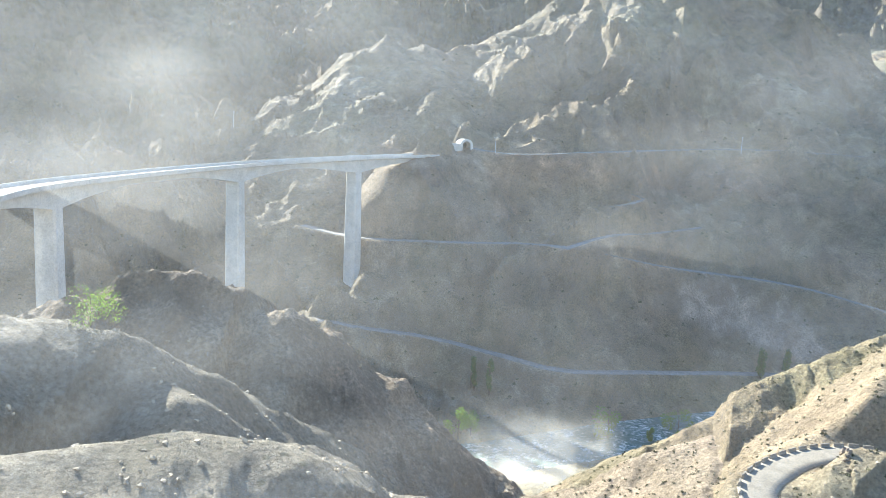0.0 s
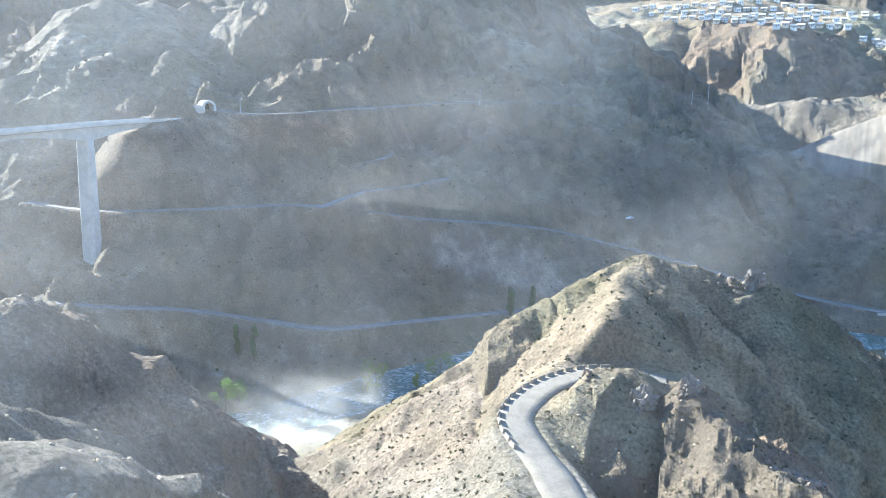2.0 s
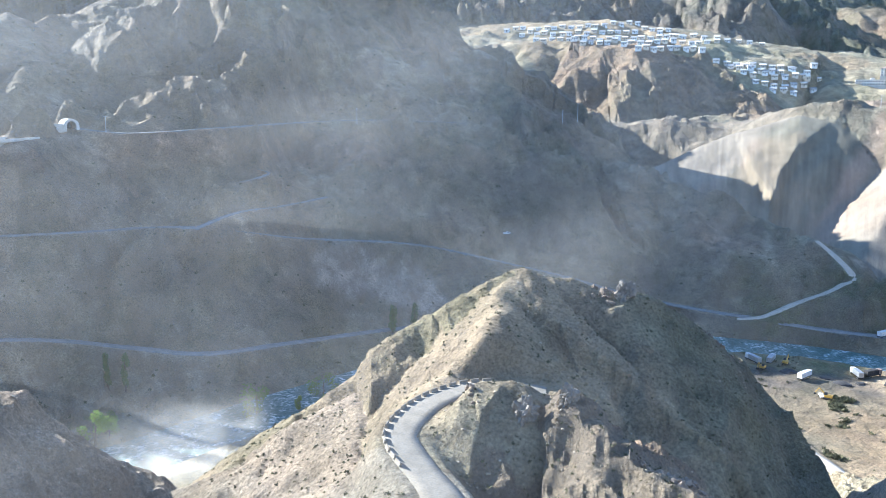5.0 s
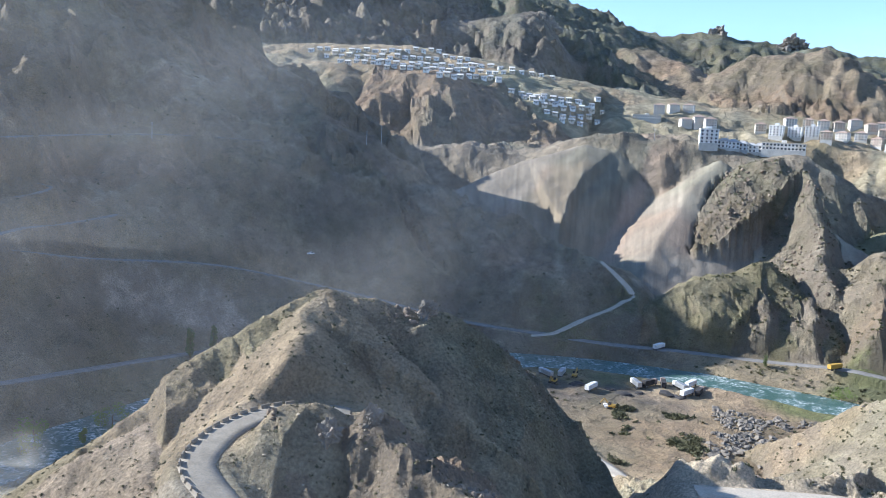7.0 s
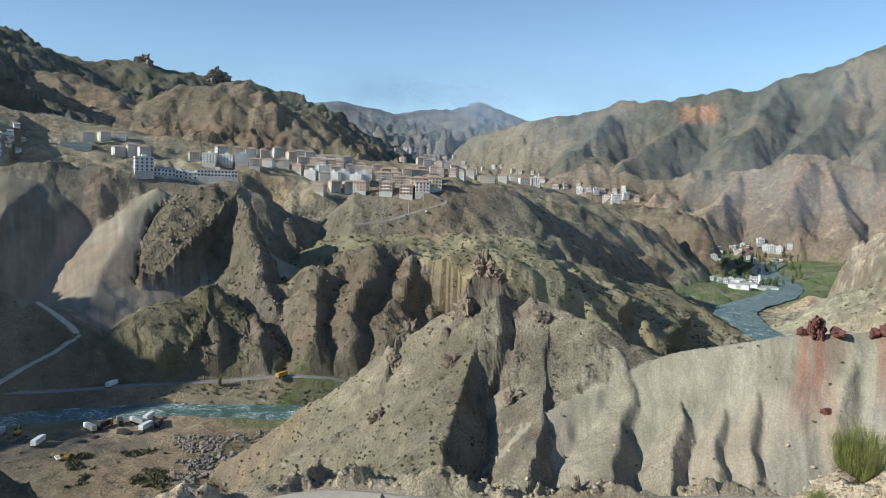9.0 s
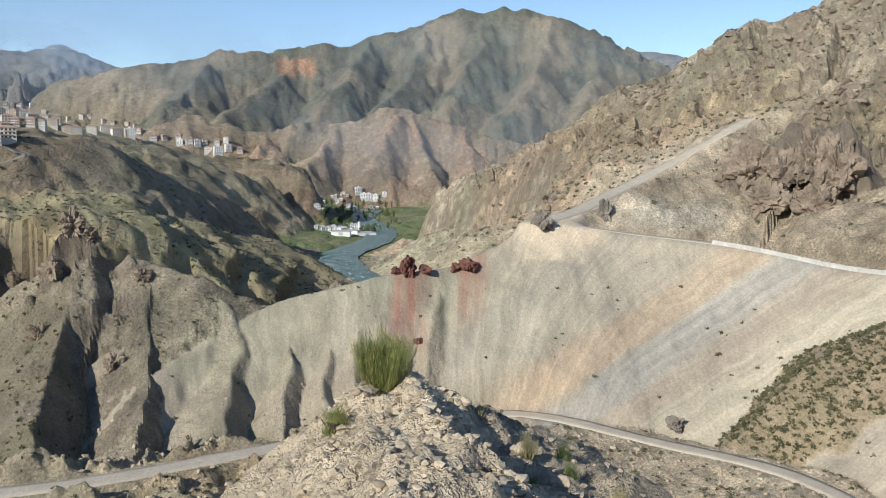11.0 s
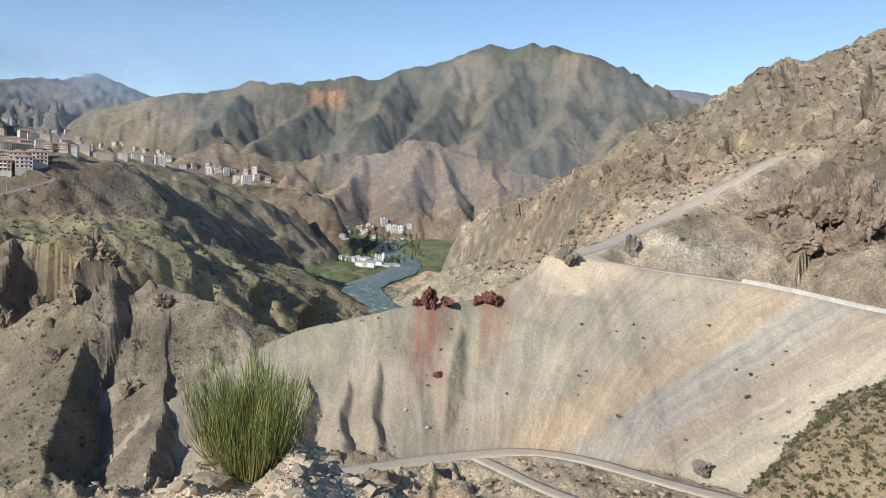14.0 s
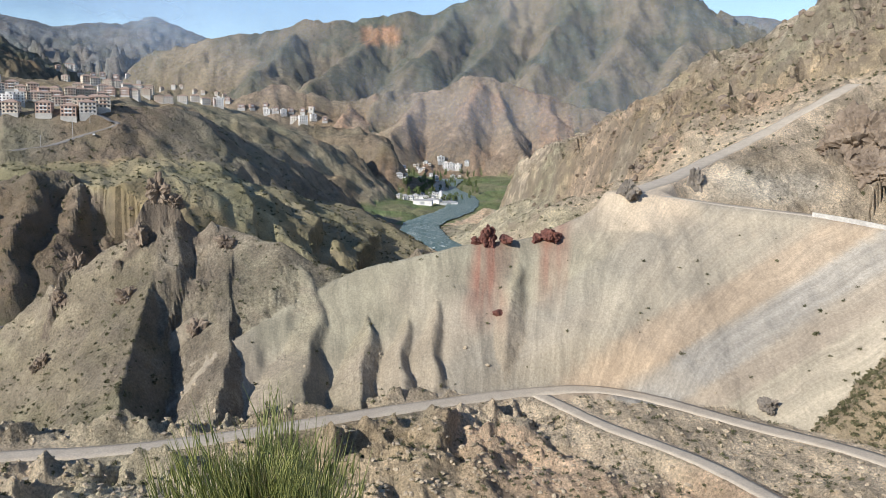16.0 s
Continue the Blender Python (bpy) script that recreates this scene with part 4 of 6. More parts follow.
GREENISH = ((WHICH < 0) & (((PB > 90) & (PB < 104) & (PR > 1000)) | ((PB > 0) & (PB < 44) & (PR > 330)))).astype(np.float32)
# shade painted into the tint on the mound's right side, along with darker soil
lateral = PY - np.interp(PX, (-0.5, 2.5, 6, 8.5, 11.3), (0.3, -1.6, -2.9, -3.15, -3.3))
stain_or_shade((PR < 16) * (PX > 1) * np.clip((-0.25 - lateral + 0.5 * fbm(PX / 0.8, PY / 0.8, 4, 131)) / 0.3, 0, 1), (0.2, 0.17, 0.13), 0.65)
VEG[:] = np.maximum(VEG, 0.9 * GREENISH * fields)
RUN = np.where(on_scree > 0, np.radians(run) * 290, np.radians(PB + 0.1 * PE) * 300)
LOOSE = np.clip(on_scree + 0.8 * talus + 0.7 * IS(*["shale_spur_%d" % k for k in range(2, 7)]), 0, 1)
COARSE = np.where(PR < 60, 0.55, 0.28 - 0.13 * LOOSE + 0.72 * np.clip(ROCK / 0.35, 0, 1))


def sheet(name, material):
    na, nr = GX.shape
    mesh = bpy.data.meshes.new(name)
    co = np.stack([GX, GY, GZ], -1).reshape(-1, 3)
    idx = np.arange(na * nr).reshape(na, nr)
    nxt = np.roll(idx, -1, axis=0)
    quads = np.stack([idx[:, :-1], idx[:, 1:], nxt[:, 1:], nxt[:, :-1]], -1).reshape(-1, 4)
    mesh.vertices.add(len(co))
    mesh.vertices.foreach_set("co", co.ravel())
    mesh.loops.add(quads.size)
    mesh.loops.foreach_set("vertex_index", quads[:, ::-1].ravel().astype(np.int32))
    mesh.polygons.add(len(quads))
    mesh.polygons.foreach_set("loop_start", np.arange(0, quads.size, 4, dtype=np.int32))
    mesh.polygons.foreach_set("use_smooth", (ROCK[quads[:, 0]] < 0.4) | (PR[quads[:, 0]] > 1100))
    mesh.update(calc_edges=True)
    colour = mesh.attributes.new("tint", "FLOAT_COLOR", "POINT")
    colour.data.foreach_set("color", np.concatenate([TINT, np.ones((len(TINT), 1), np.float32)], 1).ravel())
    for key, values in (("veg", VEG), ("rock", ROCK), ("coarse", COARSE), ("run", RUN), ("loose", LOOSE)):
        mesh.attributes.new(key, "FLOAT", "POINT").data.foreach_set("value", values.astype(np.float32))
    mesh.materials.append(material)
    return new(name, mesh)


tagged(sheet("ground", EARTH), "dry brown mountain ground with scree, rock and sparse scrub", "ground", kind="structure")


# ---- building blocks ----
def part(name, bm, material, parent=None, label="", smooth=False):
    mesh = bpy.data.meshes.new(name)
    bm.to_mesh(mesh)
    bm.free()
    if smooth:
        mesh.polygons.foreach_set("use_smooth", np.ones(len(mesh.polygons), bool))
    mesh.materials.append(material)
    ob = new(name, mesh)
    if parent is not None:
        ob.parent = parent
    if label:
        tagged(ob, label)
    return ob


def thing(name, where, turn=0.0, label="", category="", group="", kind=""):
    ob = new(name)
    ob.matrix_world = pose(where[0], where[1], where[2], 0, 0, turn)
    return tagged(ob, label, category, group, kind)


def box(x0, y0, z0, x1, y1, z1, bevel=0.0, bm=None):
    made = bmesh.new()
    bmesh.ops.create_cube(made, size=1.0)
    bmesh.ops.transform(made, matrix=Matrix.Translation(((x0 + x1) / 2, (y0 + y1) / 2, (z0 + z1) / 2)) @ Matrix.Diagonal((x1 - x0, y1 - y0, z1 - z0, 1)), verts=made.verts)
    if bevel:
        bmesh.ops.bevel(made, geom=made.edges[:], offset=bevel, segments=1, affect="EDGES")
    if bm is None:
        return made
    tmp = bpy.data.meshes.new("tmp")
    made.to_mesh(tmp)
    made.free()
    bm.from_mesh(tmp)
    bpy.data.meshes.remove(tmp)
    return bm


def tube(p, q, r0, r1, sides=8, bm=None):
    bm = bm or bmesh.new()
    p, q = Vector(p), Vector(q)
    turn = (q - p).to_track_quat("Z", "Y").to_matrix()
    rings_ = []
    for c, r in ((p, r0), (q, r1)):
        rings_.append([bm.verts.new(c + turn @ Vector((r * math.cos(2 * math.pi * k / sides), r * math.sin(2 * math.pi * k / sides), 0))) for k in range(sides)])
    for k in range(sides):
        bm.faces.new((rings_[0][k], rings_[0][(k + 1) % sides], rings_[1][(k + 1) % sides], rings_[1][k]))
    bm.faces.new(rings_[0][::-1])
    bm.faces.new(rings_[1])
    return bm


def from_arrays(name, co, faces, material, parent=None, smooth=False):
    """A mesh from arrays of places and of triangles or quads."""
    mesh = bpy.data.meshes.new(name)
    n = faces.shape[1]
    mesh.vertices.add(len(co))
    mesh.vertices.foreach_set("co", np.ascontiguousarray(co, np.float32).ravel())
    mesh.loops.add(faces.size)
    mesh.loops.foreach_set("vertex_index", np.ascontiguousarray(faces, np.int32).ravel())
    mesh.polygons.add(len(faces))
    mesh.polygons.foreach_set("loop_start", np.arange(0, faces.size, n, dtype=np.int32))
    mesh.polygons.foreach_set("use_smooth", np.full(len(faces), smooth))
    mesh.update(calc_edges=True)
    mesh.materials.append(material)
    ob = new(name, mesh)
    if parent is not None:
        ob.parent = parent
    return ob


def strip(name, line, width, material, thick=0.5, lift=0.06, crown=0.08):
    """A road bed along a line: a cambered top and two sides."""
    p = line.astype(np.float64)
    t = np.gradient(p[:, :2], axis=0)
    t /= np.maximum(np.linalg.norm(t, axis=1), 1e-6)[:, None]
    side = np.stack([-t[:, 1], t[:, 0]], 1)
    wobble = 1 + 0.05 * np.sin(np.arange(len(p)) * 0.7) + 0.04 * np.sin(np.arange(len(p)) * 1.9)
    rows = []
    for off, dz in ((-1.06, -thick), (-1.0, 0), (-0.45, crown), (0.45, crown), (1.0, 0), (1.06, -thick)):
        rows.append(np.concatenate([p[:, :2] + side * (off * width / 2 * wobble)[:, None], (p[:, 2] + lift + dz)[:, None]], 1))
    co = np.stack(rows, 1).reshape(-1, 3)
    k, n = 6, len(p)
    i = (np.arange(n - 1)[:, None] * k + np.arange(k - 1)[None]).ravel()
    return from_arrays(name, co, np.stack([i + 1, i, i + k, i + k + 1], 1), material, smooth=True)


for name, width, line, label in ROADS:
    tagged(strip(name, line, width, ASPHALT if name in ("bank_road", "lower_road", "town_road", "valley_road", "zigzag_track", "upper_track", "tunnel_road") else GRAVEL if name == "hill_road" else DIRT), label, "road", kind="structure")
river_line = smooth_line([(x, y, WATER) for x, y in RIVER], 8, 0)
tagged(strip("water", river_line, 44, RIVER_WATER, 0.3, 0.0, 0.0), "green-grey mountain river with white rapids", "river", kind="structure")


# ---- the bridge ----
def bridge():
    spots = [at(-37, 0, 172), at(-31, 0, 212), at(-24.9, 0, 268), at(-13.5, 0, 368), at(-5.6, 0, 421), at(-1.0, 0, 462)]
    deck = smooth_line([(p[0], p[1], (-25.5, -24.2, -22.9, -22.2, -20.0, -19.2)[k]) for k, p in enumerate(spots)], 4.0, 6)
    piers = [spots[2], spots[3], spots[4]]
    b = thing("bridge", (0, 0, 0), 0, "long pale concrete box-girder road bridge on tall piers", "bridge")
    t = np.gradient(deck[:, :2], axis=0)
    t /= np.linalg.norm(t, axis=1)[:, None]
    side = np.stack([-t[:, 1], t[:, 0]], 1)
    run = np.concatenate([[0], np.cumsum(np.linalg.norm(np.diff(deck[:, :2], axis=0), axis=1))])
    near = np.min([np.hypot(deck[:, 0] - p[0], deck[:, 1] - p[1]) for p in piers], axis=0)
    depth = 2.6 + 4.6 * np.clip(1 - near / 45, 0, 1) ** 1.7

    def extrude(outline):
        rows = [np.concatenate([deck[:, :2] + side * off, (deck[:, 2] + dz)[:, None]], 1) for off, dz in outline]
        co = np.stack(rows, 1).reshape(-1, 3)
        k, n = len(outline), len(deck)
        i = (np.arange(n - 1)[:, None] * k + np.arange(k)[None])
        j = (np.arange(n - 1)[:, None] * k + (np.arange(k)[None] + 1) % k)
        return co, np.stack([i, j, j + k, i + k], -1).reshape(-1, 4)
    for nm, outline, mat in (("deck_slab", [(-6, 0), (6, 0), (6, -0.35), (3.6, -0.8), (-3.6, -0.8), (-6, -0.35)], CONCRETE),
                             ("girder", [(-3.4, -0.8), (3.4, -0.8), (3.0, -depth), (-3.0, -depth)], CONCRETE),
                             ("parapet", [(5.6, 0), (6.05, 0), (6.05, 1.15), (5.75, 1.15)], CONCRETE),
                             ("parapet", [(-6.05, 0), (-5.6, 0), (-5.75, 1.15), (-6.05, 1.15)], CONCRETE),
                             ("roadway", [(-5.3, 0.02), (5.3, 0.02), (5.3, 0.1), (-5.3, 0.1)], ASPHALT)):
        co, faces = extrude(outline)
        from_arrays(nm, co, faces, mat, b)
    for p in piers:
        i = int(np.argmin(np.hypot(deck[:, 0] - p[0], deck[:, 1] - p[1])))
        top, low = float(deck[i, 2] - depth[i]) + 0.4, min(ground_z(p[0] + dx, p[1] + dy) for dx in (-4, 4) for dy in (-4, 4)) - 3
        bm = bmesh.new()
        n = 8
        loops = []
        for k in range(n + 1):
            s = k / n
            w, d = 3.4 + 0.6 * s, 2.4 + 0.5 * s
            z = top + (low - top) * s
            ring = []
            for u, v in ((-1, -0.8), (-0.8, -1), (0.8, -1), (1, -0.8), (1, 0.8), (0.8, 1), (-0.8, 1), (-1, 0.8)):
                q = Vector((p[0], p[1], z)) + Vector((side[i, 0], side[i, 1], 0)) * u * w + Vector((t[i, 0], t[i, 1], 0)) * v * d
                ring.append(bm.verts.new(q))
            loops.append(ring)
        for r0, r1 in zip(loops, loops[1:]):
            for k in range(8):
                bm.faces.new((r0[k], r0[(k + 1) % 8], r1[(k + 1) % 8], r1[k]))
        part("pier", bm, CONCRETE, b)
    e, s, d = deck[-1], side[-1], t[-1]
    turn = math.degrees(math.atan2(d[1], d[0]))
    abut = thing("bridge_abutment", (float(e[0]), float(e[1]), float(e[2])), turn, "pale stepped concrete abutment at the end of a bridge", "abutment")
    part("block", box(-4, -7.5, -9, 10, 7.5, -0.9, 0.15), CONCRETE, abut)
    part("wing_wall", box(-2, -8.1, -11, 12, -7.45, 1.2, 0.1), CONCRETE, abut)
    part("wing_wall", box(-2, 7.45, -8, 12, 8.1, 1.2, 0.1), CONCRETE, abut)
    part("footing", box(-7, -9, -13, 4, 9, -8.6, 0.2), CONCRETE, abut)


bridge()


# ---- town: apartment blocks and houses ----
random.seed(4)


def hip_roof(w, d, h, over=0.5, thick=0.25):
    bm = bmesh.new()
    x, y = w / 2 + over, d / 2 + over
    low = [bm.verts.new(p) for p in ((-x, -y, 0), (x, -y, 0), (x, y, 0), (-x, y, 0))]
    eave = [bm.verts.new(p) for p in ((-x, -y, thick), (x, -y, thick), (x, y, thick), (-x, y, thick))]
    r = max(x - y, 0.3)
    a, b = bm.verts.new((-r, 0, h)), bm.verts.new((r, 0, h))
    bm.faces.new(low[::-1])
    for k in range(4):
        bm.faces.new((low[k], low[(k + 1) % 4], eave[(k + 1) % 4], eave[k]))
    bm.faces.new((eave[0], eave[1], b, a))
    bm.faces.new((eave[1], eave[2], b))
    bm.faces.new((eave[2], eave[3], a, b))
    bm.faces.new((eave[3], eave[0], a))
    return bm


def block(w, d, storeys, wall, trim, roof, label, flat_roof=False, bays=4, name="apartment_block"):
    """A block of flats with a plinth, rows of windows on two sides, balconies and a roof."""
    h = storeys * 3.0
    b = thing(name, (0, 0, -600), 0, label, "building", "town buildings")
    part("wall", box(-w / 2, -d / 2, -6, w / 2, d / 2, h, 0.05), wall, b)
    part("plinth", box(-w / 2 - 0.12, -d / 2 - 0.12, -6, w / 2 + 0.12, d / 2 + 0.12, 0.6), CONCRETE, b)
    if flat_roof:
        part("parapet", box(-w / 2 - 0.15, -d / 2 - 0.15, h, w / 2 + 0.15, d / 2 + 0.15, h + 0.7), trim, b)
        part("stair_house", box(-2, -2, h + 0.7, 2, 2, h + 2.9, 0.05), wall, b)
    else:
        r = part("roof", hip_roof(w, d, 2.6), roof, b)
        r.location.z = h
    pane = box(-0.75, -0.06, 0, 0.75, 0.06, 1.5)
    mesh = bpy.data.meshes.new("window")
    pane.to_mesh(mesh)
    pane.free()
    mesh.materials.append(GLASS_DARK)
    sill = box(-1.5, -0.5, -0.1, 1.5, 0.1, 0.95, 0.03)
    rail = bpy.data.meshes.new("balcony")
    sill.to_mesh(rail)
    sill.free()
    rail.materials.append(trim)
    for k in range(storeys):
        for i in range(bays):
            x = (i + 0.5) / bays * w - w / 2
            if bays > 2 and i in (1, bays - 2) and k:
                o = new("balcony", rail)
                o.parent, o.location = b, (x, -d / 2 - 0.2, k * 3.0)
            o = new("window", mesh)
            o.parent, o.location = b, (x, -d / 2 - 0.02, k * 3.0 + 1.0)
        for i in range(2):
            for sx in (-1, 1):
                o = new("window", mesh)
                o.parent, o.location = b, (sx * (w / 2 + 0.02), (i - 0.5) * d * 0.5, k * 3.0 + 1.0)
                o.rotation_euler[2] = math.pi / 2
    return b


def discard(ob):
    for o in (*ob.children_recursive, ob):
        bpy.data.objects.remove(o)


BLOCKS = [block(13, 10, 3, PALE_PAINT, BEIGE_PAINT, ROOF_RED, "pale three-storey apartment block with a brown hipped roof"),
          block(12, 10, 3, BEIGE_PAINT, PINK_PAINT, ROOF_RED, "beige three-storey apartment block with brown balconies"),
          block(12, 10, 3, PINK_PAINT, WHITE_PAINT, ROOF_RED, "brown apartment block with white balconies and hipped roof"),
          block(15, 11, 4, WHITE_PAINT, PALE_PAINT, ROOF_GREY, "white four-storey apartment block with a flat roof", True)]
LONG = block(34, 11, 2, PALE_PAINT, BEIGE_PAINT, ROOF_GREY, "long pale two-storey school building with a flat roof", True, 12, "school_building")
LOW = block(10, 7, 2, WHITE_PAINT, PALE_PAINT, ROOF_GREY, "small white two-storey building with a grey roof", False, 3, "house")


def face(p, spread=25):
    """A turn that shows the long side to the valley."""
    return -math.degrees(math.atan2(p[0], p[1])) + random.uniform(-spread, spread)


def stand(kind, bearing, dip, near=560, turn=None, sink=0.3):
    p = sight(bearing, dip, near)
    return copy_thing(kind, pose(p.x, p.y, p.z - sink, 0, 0, face(p) if turn is None else turn))


# rows of blocks: kinds, from bearing and dip, to bearing and dip, how many
for kinds, b0, e0, b1, e1, n in (((0, 1), 53.4, 2.15, 55.3, 2.2, 3), ((0, 3), 55.0, 1.25, 56.7, 1.25, 3), ((0, 1, 3), 59.8, 1.0, 65.5, 0.75, 7), ((0, 0, 1), 66.0, 1.5, 69.8, 1.15, 7),
                                 ((0, 1, 3), 66.4, 0.45, 69.0, 0.35, 4), ((1, 0), 68.0, -0.75, 70.8, -0.55, 4), ((2, 1), 72.2, 0.0, 75.4, -0.2, 5), ((2, 0), 72.6, -0.65, 75.0, -0.75, 3),
                                 ((0, 2), 73.0, 2.1, 77.6, 1.55, 8), ((0, 1), 73.4, 1.55, 78.4, 0.9, 9), ((1, 2, 0), 74.2, 0.85, 79.6, 0.3, 9), ((0, 2), 80.4, 0.4, 83.8, 0.15, 6),
                                 ((3, 0), 85.6, -0.2, 88.6, -0.9, 6), ((1, 0, 2), 66.8, 1.0, 70.6, 0.7, 7), ((0, 3, 1), 67.4, 0.1, 70.4, -0.1, 5), ((1, 2), 70.6, 0.7, 75.6, 0.35, 9),
                                 ((2, 1), 71.2, 0.3, 75.8, -0.1, 8), ((0, 1), 61.5, 1.6, 65.0, 1.4, 5), ((1, 0), 79.0, 1.2, 83.0, 0.8, 7), ((0, 2), 84.0, 0.2, 89.4, -0.6, 8)):
    for k in range(n):
        s = k / max(n - 1, 1)
        stand(BLOCKS[random.choice(kinds)], b0 + (b1 - b0) * s + random.uniform(-0.12, 0.12), e0 + (e1 - e0) * s + random.uniform(-0.08, 0.08))
stand(LONG, 52.6, 1.6, turn=-50)
stand(LONG, 61.2, 0.0, turn=-62)
stand(BLOCKS[3], 56.6, 0.05, turn=-50)
stand(BLOCKS[3], 69.5, 0.1, turn=-70)
stand(BLOCKS[3], 70.9, -0.1, turn=-72)
stand(BLOCKS[3], 82.6, 0.2, turn=-80)


def hut(wall, roof, label):
    h = thing("house", (0, 0, -600), 0, label, "house", "hillside houses")
    part("wall", box(-3.2, -2.8, -2.5, 3.2, 2.8, 2.8, 0.04), wall, h)
    bm = bmesh.new()
    v = [bm.verts.new(p) for p in ((-3.6, -3.3, 2.7), (3.6, -3.3, 2.7), (3.6, 3.3, 2.7), (-3.6, 3.3, 2.7), (-3.6, 0, 4.3), (3.6, 0, 4.3))]
    for q in ((0, 1, 5, 4), (2, 3, 4, 5), (0, 4, 3), (1, 2, 5), (3, 2, 1, 0)):
        bm.faces.new([v[k] for k in q])
    part("roof", bm, roof, h)
    part("door", box(-0.5, -2.87, -0.2, 0.5, -2.77, 2.0), GLASS_DARK, h)
    for x in (-2.0, 2.0):
        part("window", box(x - 0.6, -2.86, 0.9, x + 0.6, -2.77, 2.1), GLASS_DARK, h)
    return h


HUTS = [hut(WHITE_PAINT, ROOF_GREY, "small white hillside house with a pale sheet roof"), hut(BEIGE_PAINT, PALE_PAINT, "small unfinished beige house with a pale roof")]
for b0, e0, b1, e1, n in ((30.0, 5.0, 38.5, 5.45, 17), (31.0, 4.7, 40.5, 5.0, 19), (32.0, 4.4, 42.0, 4.55, 20), (34.5, 4.2, 43.5, 4.2, 18), (38.6, 3.9, 42.6, 3.7, 9), (40.0, 4.8, 46.2, 4.1, 10),
                          (43.6, 2.95, 48.0, 2.5, 9), (44.4, 2.6, 49.3, 2.2, 9), (45.2, 2.3, 49.6, 1.9, 8), (46.0, 1.7, 49.4, 1.3, 7), (47.0, 1.2, 49.0, 0.9, 4)):
    for k in range(n):
        s = k / (n - 1)
        stand(HUTS[k % 2], b0 + (b1 - b0) * s + random.uniform(-0.06, 0.06), e0 + (e1 - e0) * s, turn=-40 + random.uniform(-10, 10))
for k in range(6):
    stand(LOW, 57.6 + 0.55 * k, 0.02 - 0.06 * k, turn=-55 + random.uniform(-20, 20))
# the village by the river
for k in range(26):
    stand(random.choice((LOW, HUTS[0], HUTS[1])), 94.3 + 5.2 * random.random(), -3.45 - 1.1 * random.random(), near=1150)
for k in range(9):
    stand(LOW, 94.6 + 2.9 * k / 8, -5.55 - 0.35 * random.random(), near=900)
for b, e in ((97.3, -3.6), (97.7, -3.6), (98.0, -3.62), (98.5, -3.7)):
    stand(BLOCKS[3], b, e, near=1150)
for o in (*BLOCKS, LONG, LOW, *HUTS):
    discard(o)


def silo():
    p = sight(97.42, -5.9, 900)
    s = thing("cement_silo", p, 0, "tall white cylindrical silo among sheds by the river", "silo")
    part("barrel", tube((0, 0, 4), (0, 0, 17), 2.6, 2.6, 16), WHITE_PAINT, s, smooth=False)
    part("hopper", tube((0, 0, 1.2), (0, 0, 4), 0.5, 2.6, 16), WHITE_PAINT, s)
    part("cap", tube((0, 0, 17), (0, 0, 18.2), 2.7, 0.8, 16), STEEL, s)
    for a in range(4):
        c, d = 2.3 * math.cos(a * math.pi / 2 + 0.78), 2.3 * math.sin(a * math.pi / 2 + 0.78)
        part("leg", tube((c, d, -1), (c, d, 5), 0.2, 0.2, 6), STEEL, s)


silo()
for b, e in ((96.4, -5.75), (96.8, -6.0), (97.9, -6.1), (96.2, -6.2)):
    p = sight(b, e, 900)
    shed = thing("shed", p, face(p), "long low pale industrial shed beside the river", "shed", "river sheds")
    part("wall", box(-14, -6, -2, 14, 6, 5, 0.05), WHITE_PAINT, shed)
    part("roof", hip_roof(28, 12, 2.0), ROOF_GREY, shed).location.z = 5
    part("door", box(-3, -6.08, 0, 3, -5.9, 4), STEEL, shed)


# ---- vehicles ----
def wheel(parent, x, y, r=0.5, w=0.3):
    t = part("wheel", tube((x, y - w / 2, r), (x, y + w / 2, r), r, r, 14), RUBBER, parent)
    part("rim", tube((x, y - w / 2 - 0.02, r), (x, y + w / 2 + 0.02, r), r * 0.55, r * 0.55, 10), STEEL, t)


def truck(paint, body, label, name="truck"):
    t = thing(name, (0, 0, -600), 0, label, "truck", "parked vehicles")
    part("chassis", box(-5.2, -1.0, 0.7, 5.2, 1.0, 1.05), RUBBER, t)
    bm = box(3.0, -1.2, 1.0, 5.3, 1.2, 3.4, 0.15)
    cab = part("cab", bm, paint, t)
    part("windscreen", box(5.25, -1.05, 2.1, 5.33, 1.05, 3.1), GLASS_DARK, cab)
    part("cargo_body", box(-5.3, -1.25, 1.1, 2.8, 1.25, 3.6, 0.08), body, t)
    for x in (-4.2, -2.9, 4.1):
        for y in (-1.05, 1.05):
            wheel(t, x, y)
    return t


def pickup(paint, label):
    t = thing("pickup", (0, 0, -600), 0, label, "car", "parked vehicles")
    part("body", box(-2.6, -0.92, 0.45, 2.6, 0.92, 1.1, 0.12), paint, t)
    cab = part("cab", box(-0.6, -0.85, 1.05, 1.3, 0.85, 1.75, 0.18), paint, t)
    part("windows", box(-0.5, -0.87, 1.2, 1.15, 0.87, 1.62, 0.05), GLASS_DARK, cab)
    part("bed", box(-2.5, -0.85, 1.1, -0.7, 0.85, 1.3, 0.04), paint, t)
    for x in (-1.7, 1.7):
        for y in (-0.85, 0.85):
            wheel(t, x, y, 0.38, 0.25)
    return t


